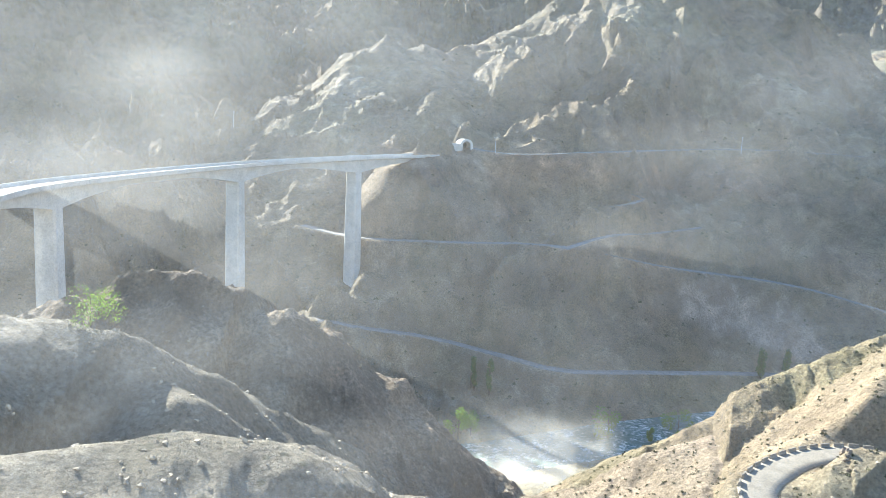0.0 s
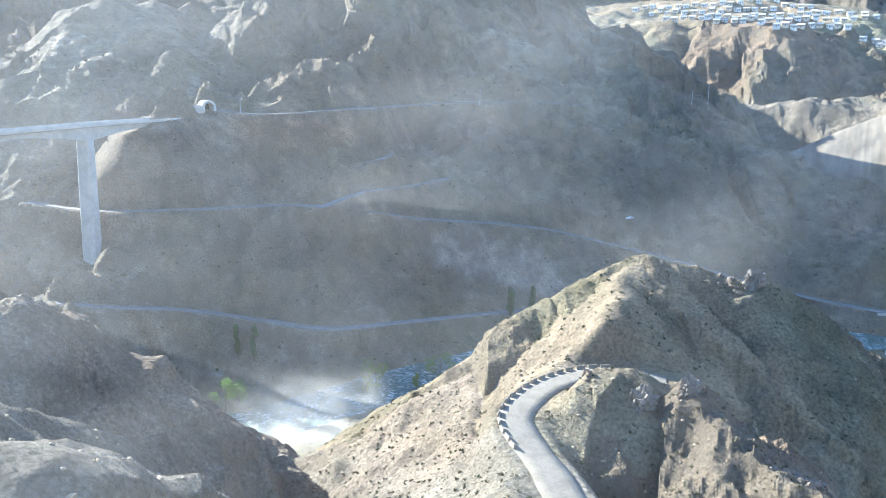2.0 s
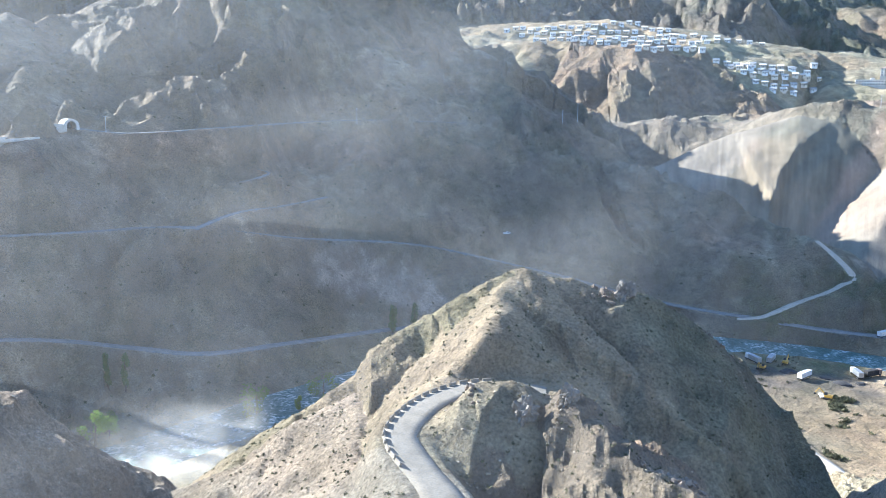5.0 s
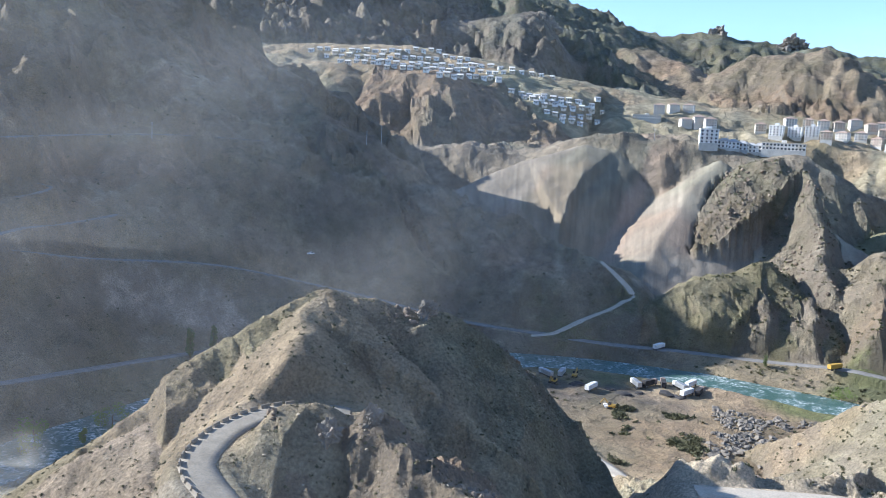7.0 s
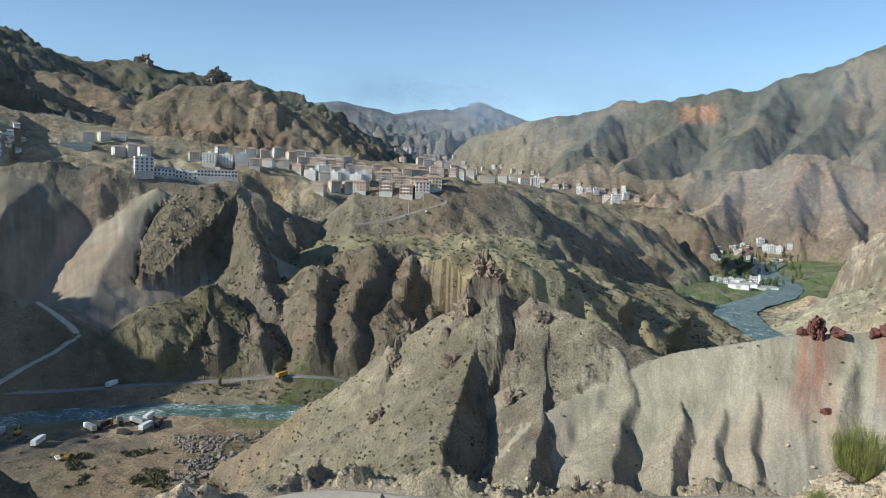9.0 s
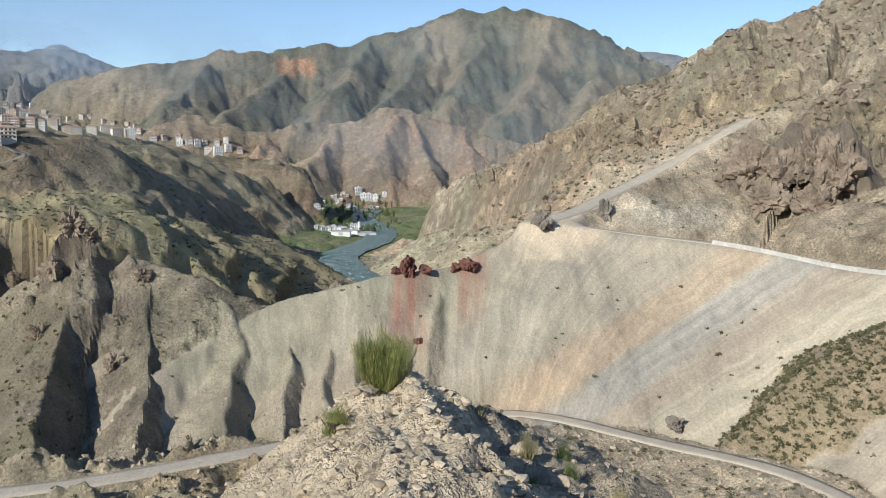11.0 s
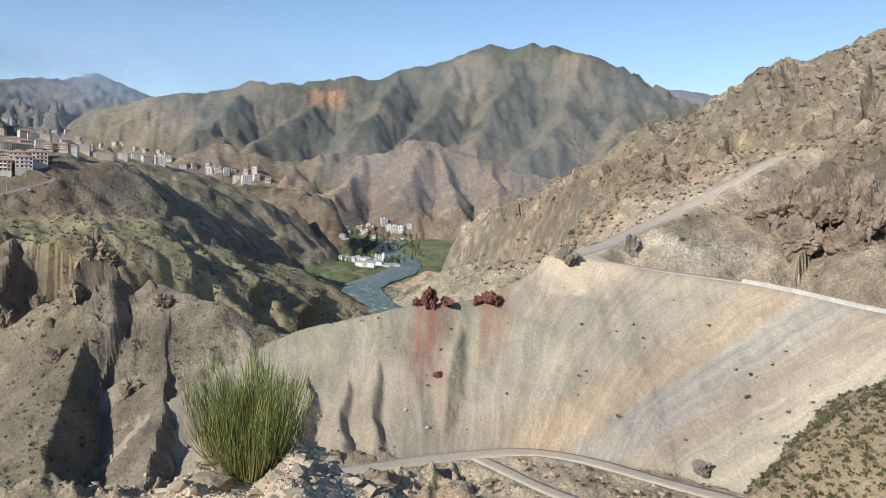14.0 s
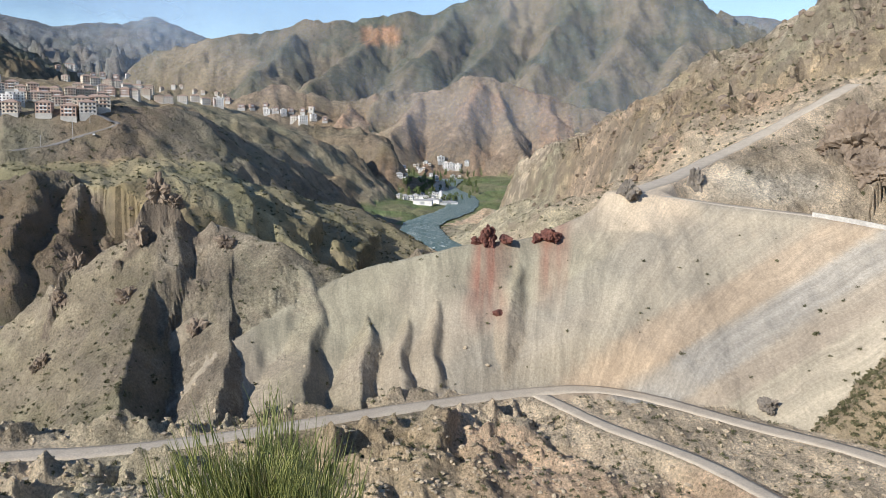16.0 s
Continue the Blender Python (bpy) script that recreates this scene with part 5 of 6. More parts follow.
def digger(label):
    t = thing("excavator", (0, 0, -600), 0, label, "excavator", "parked vehicles")
    for y in (-1.1, 1.1):
        part("track", box(-2.0, y - 0.3, 0, 2.0, y + 0.3, 0.9, 0.25), RUBBER, t)
    part("house_body", box(-1.9, -1.3, 1.0, 1.5, 1.3, 2.1, 0.12), YELLOW_PAINT, t)
    part("cab", box(0.2, 0.2, 2.05, 1.6, 1.25, 3.2, 0.1), GLASS_DARK, t)
    boom = part("boom", tube((1.0, -0.3, 1.9), (4.0, -0.3, 4.6), 0.3, 0.22, 6), YELLOW_PAINT, t)
    part("arm", tube((4.0, -0.3, 4.6), (5.6, -0.3, 2.0), 0.2, 0.16, 6), YELLOW_PAINT, t)
    part("bucket", box(5.2, -0.8, 1.2, 6.1, 0.2, 2.1, 0.2), RUBBER, t)
    return t


TRUCKS = [truck(WHITE_PAINT, WHITE_PAINT, "white box truck parked on a gravel terrace"), truck(ROOF_RED, COAL, "red tipper truck parked on a gravel terrace"),
          truck(WHITE_PAINT, STEEL, "white flatbed truck with a grey body"), truck(YELLOW_PAINT, YELLOW_PAINT, "yellow lorry on the road")]
WHITE_PICKUP = pickup(WHITE_PAINT, "white pickup on a dirt road")
DIGGER = digger("yellow tracked excavator with a bent boom")
for k, b, e, turn in ((0, 50.4, -16.75, 15), (1, 55.2, -15.95, 40), (2, 56.3, -16.0, 70), (0, 57.0, -15.9, 10), (1, 54.3, -16.05, 0), (2, 48.3, -16.0, 30), (0, 56.8, -16.4, 5), (2, 53.4, -16.2, 60),
                      (1, 57.6, -16.2, 20), (2, 47.2, -16.1, 80)):
    stand(TRUCKS[k], b, e, 330, turn, 0)
stand(TRUCKS[0], 54.7, -13.55, 380, 5, 0)
stand(TRUCKS[3], 65.6, -13.6, 380, -10, 0)
for b, e, turn in ((46.6, -17.5, 20), (51.5, -17.8, 50), (30.4, -9.0, 10)):
    stand(WHITE_PICKUP, b, e, 300, turn, 0)
stand(WHITE_PICKUP, 133.6, -21.6, 120, 40, 0)
stand(WHITE_PICKUP, 75.2, -2.2, 600, 20, 0)
for b, e, turn in ((47.8, -16.6, 200), (51.9, -17.9, 120), (49.2, -16.1, 30)):
    stand(DIGGER, b, e, 330, turn, 0)
for o in (*TRUCKS, WHITE_PICKUP, DIGGER):
    discard(o)


# ---- rocks ----
def rock(seed, size, jag=0.45, levels=4, squash=(1, 1, 1)):
    """An uneven boulder: a sphere cut by planes, then roughened."""
    rnd = random.Random(seed)
    bm = bmesh.new()
    bmesh.ops.create_icosphere(bm, subdivisions=levels, radius=1.0)
    cuts = [(Vector((rnd.gauss(0, 1), rnd.gauss(0, 1), rnd.gauss(0, 0.7))).normalized(), rnd.uniform(0.55, 0.9)) for _ in range(14)]
    for v in bm.verts:
        p = v.co.copy()
        for n, d in cuts:
            k = p.dot(n)
            if k > d:
                p -= n * (k - d) * 0.9
        q = p * 2.2 + Vector((seed * 7.1, seed * 3.3, 0))
        p *= 1 + jag * 0.5 * noise.fractal(q, 0.8, 2.1, 5) - jag * 0.35 * abs(noise.noise(q * 1.7))
        v.co = Vector((p.x * size * squash[0], p.y * size * squash[1], p.z * size * squash[2]))
    return bm


def outcrop(name, where, size, seed, material, label, squash=(1, 1, 1), jag=0.5, levels=4, sink=0.35, turn=0):
    o = part(name, rock(seed, size, jag, levels, squash), material)
    o.matrix_world = pose(where[0], where[1], where[2] + size * squash[2] * (1 - 2 * sink) * 0.5, 0, 0, turn)
    return tagged(o, label, "rock")


for k, (b, e, d, size, squash) in enumerate(((100.9, -8.45, 296, 4.4, (1.0, 0.8, 1.35)), (102.1, -8.6, 297, 3.2, (1.9, 0.8, 0.6)), (105.0, -7.7, 301, 4.2, (1.5, 0.9, 0.75)), (104.2, -8.1, 300, 2.8, (1, 0.8, 0.8)), (100.1, -9.0, 294, 2.2, (1, 0.8, 0.9)))):
    p = at(b, e, d)
    outcrop("red_rock", (p[0], p[1], ground_z(p[0], p[1])), size, 20 + k, RED_ROCK, "jagged dark red rock on the crest of a scree slope", squash, 0.75, 5, 0.3)
outcrop("boulder", sight(101.84, -13.4, 200), 2.0, 31, RED_ROCK, "dark boulder half sunk in scree", (1.2, 1, 0.8))
for k, (b, e, near, size, squash) in enumerate(((38.65, -12.7, 180, 3.2, (1.2, 0.8, 1.1)), (110.0, -5.0, 280, 5, (1.1, 0.8, 1.1)), (114.2, -4.2, 322, 5, (0.8, 0.8, 1.1)), (119.6, -18.0, 200, 3, (1.3, 1, 0.9)),
                                                (35.0, -19.6, 120, 2.2, (1.1, 0.8, 1.1)), (32.0, -21.0, 120, 2.6, (1.0, 0.8, 1.2)))):
    outcrop("rock_outcrop", sight(b, e, near), size, 50 + k, GREY_ROCK, "craggy grey-brown rock outcrop standing out of a hillside", squash, 0.8, 5, 0.42)
for k, (b, e, d, size, squash) in enumerate(((56.6, 7.2, 2190, 32, (1, 0.8, 1.0)), (60.9, 6.5, 2190, 38, (1.2, 0.8, 0.75)), (61.6, 6.5, 2190, 20, (0.8, 0.8, 0.8)), (65.5, 5.1, 2290, 34, (0.9, 0.7, 0.9)),
                                             (45.4, 7.4, 1440, 32, (1.0, 0.8, 1.1)), (36.4, 6.2, 1390, 26, (1.2, 0.8, 1.0)))):
    p = at(b, e, d)
    outcrop("rock_tower", p, size, 80 + k, GREY_ROCK if k < 5 else PALE_ROCK, "rounded rock tower on a mountain crest", squash, 1.0, 5, 0.5)

BROWN_ROCK = plain_material("brown_rock", (0.17, 0.13, 0.095), (0.33, 0.26, 0.19), 0.12, 0.9, 1.2, 0.35)
DARK_ROCK = plain_material("dark_shale", (0.10, 0.085, 0.07), (0.24, 0.20, 0.155), 0.2, 0.9, 0.8, 0.5)
for k, (b, d, size, squash) in enumerate(((121.9, 372, 7, (1.2, 0.9, 0.9)), (123.4, 364, 11, (1.1, 0.8, 1.1)), (125.1, 362, 13, (1.0, 0.8, 1.15)), (126.9, 362, 13, (1.0, 0.8, 1.2)), (128.2, 362, 12, (0.9, 0.8, 1.25)),
                                          (124.4, 352, 9, (1.2, 0.8, 0.9)), (127.2, 350, 10, (1.2, 0.8, 1.0)))):
    p = at(b, 0, d)
    outcrop("crag_rock", (p[0], p[1], ground_z(p[0], p[1])), size, 140 + k, BROWN_ROCK, "rugged brown crag above a bulldozed slope", squash, 0.9, 5, 0.35, 37 * k)
for k, (b, d, size, squash) in enumerate(((79.3, 318, 6.5, (0.9, 0.8, 1.35)), (80.4, 317, 4.5, (1, 0.8, 1.0)), (78.2, 312, 4.5, (1, 0.8, 1.3)), (74.4, 327, 5, (0.8, 0.8, 1.4)), (73.4, 318, 4.5, (0.9, 0.8, 1.3)), (83.4, 308, 4, (1.2, 0.8, 0.9)),
                                          (77.4, 296, 4.5, (0.9, 0.8, 1.4)), (81.6, 280, 4.5, (0.9, 0.8, 1.3)), (72.2, 296, 4, (0.9, 0.8, 1.2)))):
    p = at(b, 0, d)
    outcrop("shale_crag", (p[0], p[1], ground_z(p[0], p[1])), size, 170 + k, BROWN_ROCK, "dark jagged shale crag on a ridge", (squash[0] * 0.9, squash[1], squash[2] * 0.7), 1.0, 5, 0.55, 41 * k)


# ---- barriers, walls, poles ----
def barrier():
    b = thing("barrier_block", (0, 0, -600), 0, "pale concrete barrier block at the edge of a gravel road", "barrier", "road barriers")
    bm = bmesh.new()
    prof = ((-0.3, 0), (0.3, 0), (0.26, 0.2), (0.13, 0.36), (0.11, 0.75), (-0.11, 0.75), (-0.13, 0.36), (-0.26, 0.2))
    ends = [[bm.verts.new((x, y, z)) for y, z in prof] for x in (-0.95, 0.95)]
    for k in range(8):
        bm.faces.new((ends[0][k], ends[0][(k + 1) % 8], ends[1][(k + 1) % 8], ends[1][k]))
    bm.faces.new(ends[0])
    bm.faces.new(ends[1][::-1])
    bmesh.ops.recalc_face_normals(bm, faces=bm.faces)
    part("block", bm, GRAVEL, b)
    return b


def edge_run(line, off, start, stop, step):
    """Places and turns along a line, off to one side."""
    p = line[:, :2].astype(float)
    t = np.gradient(p, axis=0)
    t /= np.linalg.norm(t, axis=1)[:, None]
    run = np.concatenate([[0], np.cumsum(np.linalg.norm(np.diff(p, axis=0), axis=1))])
    for s in np.arange(start, stop, step):
        x, y = np.interp(s, run, p[:, 0]), np.interp(s, run, p[:, 1])
        tx, ty = np.interp(s, run, t[:, 0]), np.interp(s, run, t[:, 1])
        yield x - ty * off, y + tx * off, float(np.interp(s, run, line[:, 2])), math.degrees(math.atan2(ty, tx))


LINE = {name: line for name, width, line, label in ROADS}
proto = barrier()
for x, y, z, turn in edge_run(LINE["hill_road"], 3.0, 24, 64, 2.3):
    copy_thing(proto, pose(x, y, z + 0.02, 0, 0, turn + random.uniform(-4, 4)))
for x, y, z, turn in edge_run(LINE["hill_road"], -2.9, 74, 84, 2.3):
    copy_thing(proto, pose(x, y, z + 0.02, 0, 0, turn + random.uniform(-6, 6)))
discard(proto)
places = list(edge_run(LINE["wall_road"], -3.4, 70, 132, 7.6))
for k, (x, y, z, turn) in enumerate(places):
    ahead = places[min(k + 1, len(places) - 1)][2] - places[min(k, len(places) - 2)][2]
    w = thing("parapet_wall", (x, y, z), turn, "pale concrete parapet wall segment beside a gravel road", "wall", "parapet segments")
    w.matrix_world = pose(x, y, z, 0, -math.degrees(math.atan2(ahead, 7.6)), turn)
    part("panel", box(-3.79, -0.2, -1.8, 3.79, 0.2, 1.35, 0.02), CONCRETE, w)
    part("coping", box(-3.8, -0.27, 1.35, 3.8, 0.27, 1.5, 0.02), CONCRETE, w)


def pole(where, h, label="thin grey power pole with a cross arm"):
    p = thing("power_pole", where, random.uniform(0, 90), label, "pole", "power poles")
    part("mast", tube((0, 0, -1), (0, 0, h), 0.2, 0.12, 8), STEEL, p)
    part("cross_arm", box(-1.2, -0.08, h - 0.8, 1.2, 0.08, h - 0.6), STEEL, p)
    for x in (-1.0, 0, 1.0):
        part("insulator", tube((x, 0, h - 0.6), (x, 0, h - 0.25), 0.07, 0.05, 6), WHITE_PAINT, p)


for b, e, near, h in ((34.9, -1.0, 600, 14), (33.9, -1.2, 600, 10), (47.6, 1.4, 650, 12), (53.2, 0.3, 700, 10), (57.8, 0.1, 700, 9), (62.9, 1.2, 800, 12), (75.0, -1.5, 600, 13), (74.0, -2.0, 600, 12), (96.0, -6.0, 900, 14),
                      (94.6, -5.6, 900, 14), (-13.6, -1.6, 400, 10), (4.0, -2.2, 400, 9), (20.0, -1.4, 400, 10), (72.2, -2.7, 600, 9)):
    pole(sight(b, e, near), h)


def portal():
    p = sight(1.95, -1.95, 420)
    o = thing("tunnel_portal", p, 20, "small grey concrete tunnel portal with a dark arch", "tunnel")
    bm = bmesh.new()
    n = 12
    inner = [(4.0 * math.cos(math.pi * k / n), 3.0 + 4.0 * math.sin(math.pi * k / n)) for k in range(n + 1)]
    inner = [(4.0, -2.0)] + inner + [(-4.0, -2.0)]
    outer = [(6.5, -2.0)] + [(6.5 * math.cos(math.pi * k / n) if abs(math.cos(math.pi * k / n)) > 0.1 else 0, 3.0 + 6.0 * math.sin(math.pi * k / n)) for k in range(n + 1)] + [(-6.5, -2.0)]
    ring = [[bm.verts.new((x, y, z)) for x, z in line] for y in (-3, 9) for line in (inner, outer)]
    for k in range(len(inner) - 1):
        bm.faces.new((ring[0][k], ring[0][k + 1], ring[1][k + 1], ring[1][k]))
        bm.faces.new((ring[2][k], ring[2][k + 1], ring[0][k + 1], ring[0][k]))
        bm.faces.new((ring[1][k], ring[1][k + 1], ring[3][k + 1], ring[3][k]))
    part("arch", bm, CONCRETE, o)
    # black slab behind the arch stands in for the tunnel's dark inside
    part("bore", box(-4.2, 7.5, -2, 4.2, 9, 7.2), RUBBER, o)
    part("retaining_wall", box(-20, -2.5, -2.5, -6.6, -1.2, 4.6, 0.1), CONCRETE, o)
    o.scale = (0.62, 0.62, 0.62)


portal()


# ---- plants ----
def leaf_cloud(rnd, blobs, count, size):
    """Many small leaf cards with a fold, scattered through uneven blobs: places and triangles."""
    n = count
    pick = np.array([rnd.randrange(len(blobs)) for _ in range(n)])
    c = np.array([b[0] for b in blobs])[pick]
    r = np.array([b[1] for b in blobs])[pick]
    g = np.random.RandomState(rnd.randrange(99999))
    d = g.normal(size=(n, 3))
    d /= np.linalg.norm(d, axis=1)[:, None]
    c = c + d * r * (g.uniform(0.35, 1.0, (n, 1)) ** 0.5)
    u = g.normal(size=(n, 3))
    u /= np.linalg.norm(u, axis=1)[:, None]
    v = np.cross(u, d)
    v /= np.maximum(np.linalg.norm(v, axis=1), 1e-6)[:, None]
    s = size * g.uniform(0.6, 1.4, (n, 1))
    w = np.cross(u, v) * 0.35
    co = np.stack([c - u * s, c + v * s * 0.6 + w * s, c + u * s, c - v * s * 0.6 + w * s], 1).reshape(-1, 3)
    i = np.arange(n)[:, None] * 4
    return co, np.concatenate([i + np.array([[0, 1, 2]]), i + np.array([[0, 2, 3]])])


def tree(where, h, width, seed, leaf, label, slim=False):
    rnd = random.Random(seed)
    t = thing("tree", where, rnd.uniform(0, 360), label, "tree", "riverside trees")
    bm = tube((0, 0, -0.5), (0.02 * h, 0, h * 0.45), 0.028 * h, 0.016 * h, 7)
    tube((0.02 * h, 0, h * 0.45), (0, 0.02 * h, h * 0.85), 0.016 * h, 0.005 * h, 6, bm)
    blobs = []
    for k in range(9 if not slim else 7):
        a, z = rnd.uniform(0, 6.28), (0.3 + 0.62 * k / 9 if not slim else 0.18 + 0.75 * k / 7)
        reach = width * (0.55 if not slim else 0.18) * (1.15 - abs(z - 0.55)) * rnd.uniform(0.6, 1.1)
        p = Vector((reach * math.cos(a), reach * math.sin(a), h * z))
        tube((0, 0, h * z * 0.75), p, 0.008 * h, 0.003 * h, 5, bm)
        blobs.append((tuple(p), (width * (0.30 if not slim else 0.26)) * np.array((1, 1, 1.0 if not slim else 1.9)) * rnd.uniform(0.7, 1.2)))
    part("trunk", bm, BARK, t)
    co, tri = leaf_cloud(rnd, blobs, 1100, h * 0.028)
    from_arrays("crown", co, tri, leaf, t)
    return t


for k, (b, e, near, h, w, slim) in enumerate(((3.3, -18.6, 260, 17, 4.5, True), (4.4, -18.7, 260, 17, 4.5, True), (2.3, -21.7, 260, 15, 8, False), (3.2, -21.4, 260, 10, 6, False), (12.9, -21.2, 260, 16, 9, False),
                                              (17.6, -20.2, 260, 12, 10, False), (15.8, -21.0, 260, 9, 4, True), (66.2, -15.4, 380, 8, 9, False), (22.5, -15.6, 300, 16, 6, True), (24, -15.3, 300, 15, 6, True),
                                              (-22.6, -14.0, 90, 5, 6, False), (61.5, -13.9, 380, 7, 4, True), (71.3, -14.6, 380, 6, 7, False))):
    tree(sight(b, e, near), h, w, 300 + k, LEAF if not slim or k == 6 else POPLAR_LEAF, "slim dark green poplar on the valley floor" if slim else "bright green leafy tree beside the river", slim)
for k in range(80):
    b, e = 94.4 + 5.4 * random.random(), -3.7 - 2.4 * random.random()
    p = sight(b, e, 900)
    if abs(p.z - WATER) < 22:
        tree(p, random.uniform(9, 16), random.uniform(5, 9), 400 + k, POPLAR_LEAF, "dark green tree in the river village", k % 2 == 0)


def scatter(count, lo, hi, r0, r1, seed, accept, size):
    """Places on the ground within bearings lo to hi and ranges r0 to r1."""
    g = np.random.RandomState(seed)
    out = []
    while len(out) < count:
        b, r = g.uniform(lo, hi), math.exp(g.uniform(math.log(r0), math.log(r1)))
        a = radians(b * BEND)
        i, j = int(np.argmin(np.abs(bearings - b * BEND))), int(np.searchsorted(rings, r)) - 1
        k = i * len(rings) + j
        if not ON_ROAD[k] and g.uniform() < accept(k):
            x, y = r * math.sin(a), r * math.cos(a)
            out.append((x, y, ground_z(x, y), size * g.uniform(0.5, 1.5)))
    return np.array(out)


def clumps(name, places, material, label, flat=0.7, rough=0.35, sub=1, seed=0):
    """Low rounded bushes or stones joined into one mesh."""
    bm = bmesh.new()
    bmesh.ops.create_icosphere(bm, subdivisions=sub, radius=1.0)
    bm.verts.ensure_lookup_table()
    base = np.array([v.co[:] for v in bm.verts])
    tri = np.array([[v.index for v in f.verts] for f in bm.faces])
    bm.free()
    g = np.random.RandomState(seed)
    n = len(places)
    if material in (SCRUB, LEAF):
        # a dome of loose leaf sprays
        out = g.normal(size=(n, 22, 1, 3))
        out[..., 2] = np.abs(out[..., 2])
        out *= g.uniform(0.3, 1, (n, 22, 1, 1)) / np.linalg.norm(out, axis=-1, keepdims=True)
        spray = out * g.uniform(0.7, 1.2, (n, 1, 1, 3)) * np.array([1, 1, flat]) + 0.34 * g.normal(size=(n, 22, 3, 3))
        co = spray.reshape(n, 66, 3) * places[:, None, 3:4] + places[:, None, :3]
        return tagged(from_arrays(name, co.reshape(-1, 3), np.arange(n * 66).reshape(-1, 3), material), label, "plants", kind="stuff")
    jit = 1 + rough * g.normal(size=(n, len(base), 1))
    stretch = g.uniform(0.7, 1.3, (n, 1, 3)) * np.array([1, 1, flat])
    co = base[None] * jit * stretch * places[:, None, 3:4] + places[:, None, :3] + np.array([0, 0, 0.25]) * places[:, None, 3:4]
    faces = (tri[None] + np.arange(n)[:, None, None] * len(base)).reshape(-1, 3)
    return tagged(from_arrays(name, co.reshape(-1, 3), faces, material), label, "stones", kind="stuff")


veg_at = lambda k: 0.15 + VEG[k] if VEG[k] > 0.1 else 0.02
clumps("scrub", scatter(3600, 8, 56, 115, 330, 1, veg_at, 0.34), SCRUB, "low dark green scrub dotted over a dry hill", 0.75, 0.3, 1, 1)
clumps("scrub", scatter(4200, 60, 139, 140, 420, 2, veg_at, 0.6), SCRUB, "low dark green scrub dotted over dry slopes", 0.75, 0.3, 1, 2)
clumps("scrub", scatter(1500, 121, 139, 190, 290, 3, lambda k: 1.0 if WHICH[k] == NAME.index("right_spur") else 0.02, 0.75), SCRUB, "olive green scrub on a brown spur", 0.75, 0.3, 1, 3)
clumps("scrub", scatter(4200, 57, 100, 480, 1000, 4, veg_at, 1.1), SCRUB, "dark scrub on distant meadows and slopes", 0.75, 0.3, 1, 4)
clumps("scrub", scatter(5200, 102, 139, 330, 900, 5, veg_at, 1.0), SCRUB, "dark scrub on a rocky hillside", 0.75, 0.3, 1, 5)
clumps("scrub", scatter(1800, -30, 50, 320, 620, 6, veg_at, 0.8), SCRUB, "dark scrub on a shaded mountain slope", 0.75, 0.3, 1, 6)
clumps("scrub", scatter(420, 50, 60, 325, 400, 7, lambda k: 1.0 if WHICH[k] < 0 and 52 < PB[k] < 58 and wob[k] > 0.0 else 0.004, 1.2), SCRUB, "green bushes among heaps on a river terrace", 0.75, 0.3, 1, 7)
clumps("stones", scatter(3500, 60, 138, 130, 260, 8, lambda k: 1.0 if WHICH[k] == NAME.index("road_bench") else 0.06, 0.5), PALE_ROCK, "pale rubble and stones over dug ground", 0.7, 0.3, 1, 8)
clumps("stones", scatter(2000, -30, 50, 55, 220, 9, lambda k: 0.4 + 0.5 * ROCK[k], 0.22), PALE_ROCK, "loose pale stones on near slopes", 0.7, 0.3, 1, 9)
clumps("stones", scatter(700, 57, 68, 330, 420, 10, lambda k: 1.0 if WHICH[k] < 0 and 58.5 < PB[k] < 66.5 and wob[k] > -0.1 else 0.01, 1.0), GREY_ROCK, "grey rubble heaps on a river terrace", 0.7, 0.3, 1, 10)

# broken rock standing out of the slopes
knots = fbm(PX / 45, PY / 45, 3, 121)
clumps("rock_outcrops", scatter(900, 103, 137, 480, 1000, 11, lambda k: 1.0 if WHICH[k] == NAME.index("right_hillside") and knots[k] > 0.2 else 0.0, 2.0), BROWN_ROCK, "brown rock outcrops over a dry hillside", 0.8, 0.25, 1, 11)
clumps("rock_outcrops", scatter(330, 55, 82, 480, 720, 12, lambda k: 1.0 if NAME[WHICH[k]] in ("gorge_wall", "terrace_crag") and knots[k] > 0.0 else 0.0, 1.0), BROWN_ROCK, "brown rock outcrops on gorge walls", 0.9, 0.25, 1, 12)
clumps("rock_outcrops", scatter(400, 28, 50, 120, 220, 14, lambda k: 1.0 if WHICH[k] >= 0 and NAME[WHICH[k]] in ("near_crag", "road_hill", "knoll") and knots[k] > 0.3 else 0.0, 0.6), BROWN_ROCK, "brown rock outcrops on a dry hill", 0.9, 0.28, 2, 14)

# dark heaps on the terrace
for k, (b, e, size) in enumerate(((52.6, -16.8, 4), (53.7, -16.7, 3), (55.4, -16.5, 4), (56.3, -16.6, 3.5), (49.4, -16.5, 4), (51.6, -16.6, 2.5))):
    p = sight(b, e, 330)
    heap = part("gravel_heap", rock(120 + k, size, 0.25, 4, (1.5, 1.0, 0.42)), COAL)
    heap.matrix_world = pose(p.x, p.y, p.z - 0.4, 0, 0, 30 * k)
    tagged(heap, "dark grey gravel heap on a river terrace", "heap", "gravel heaps")


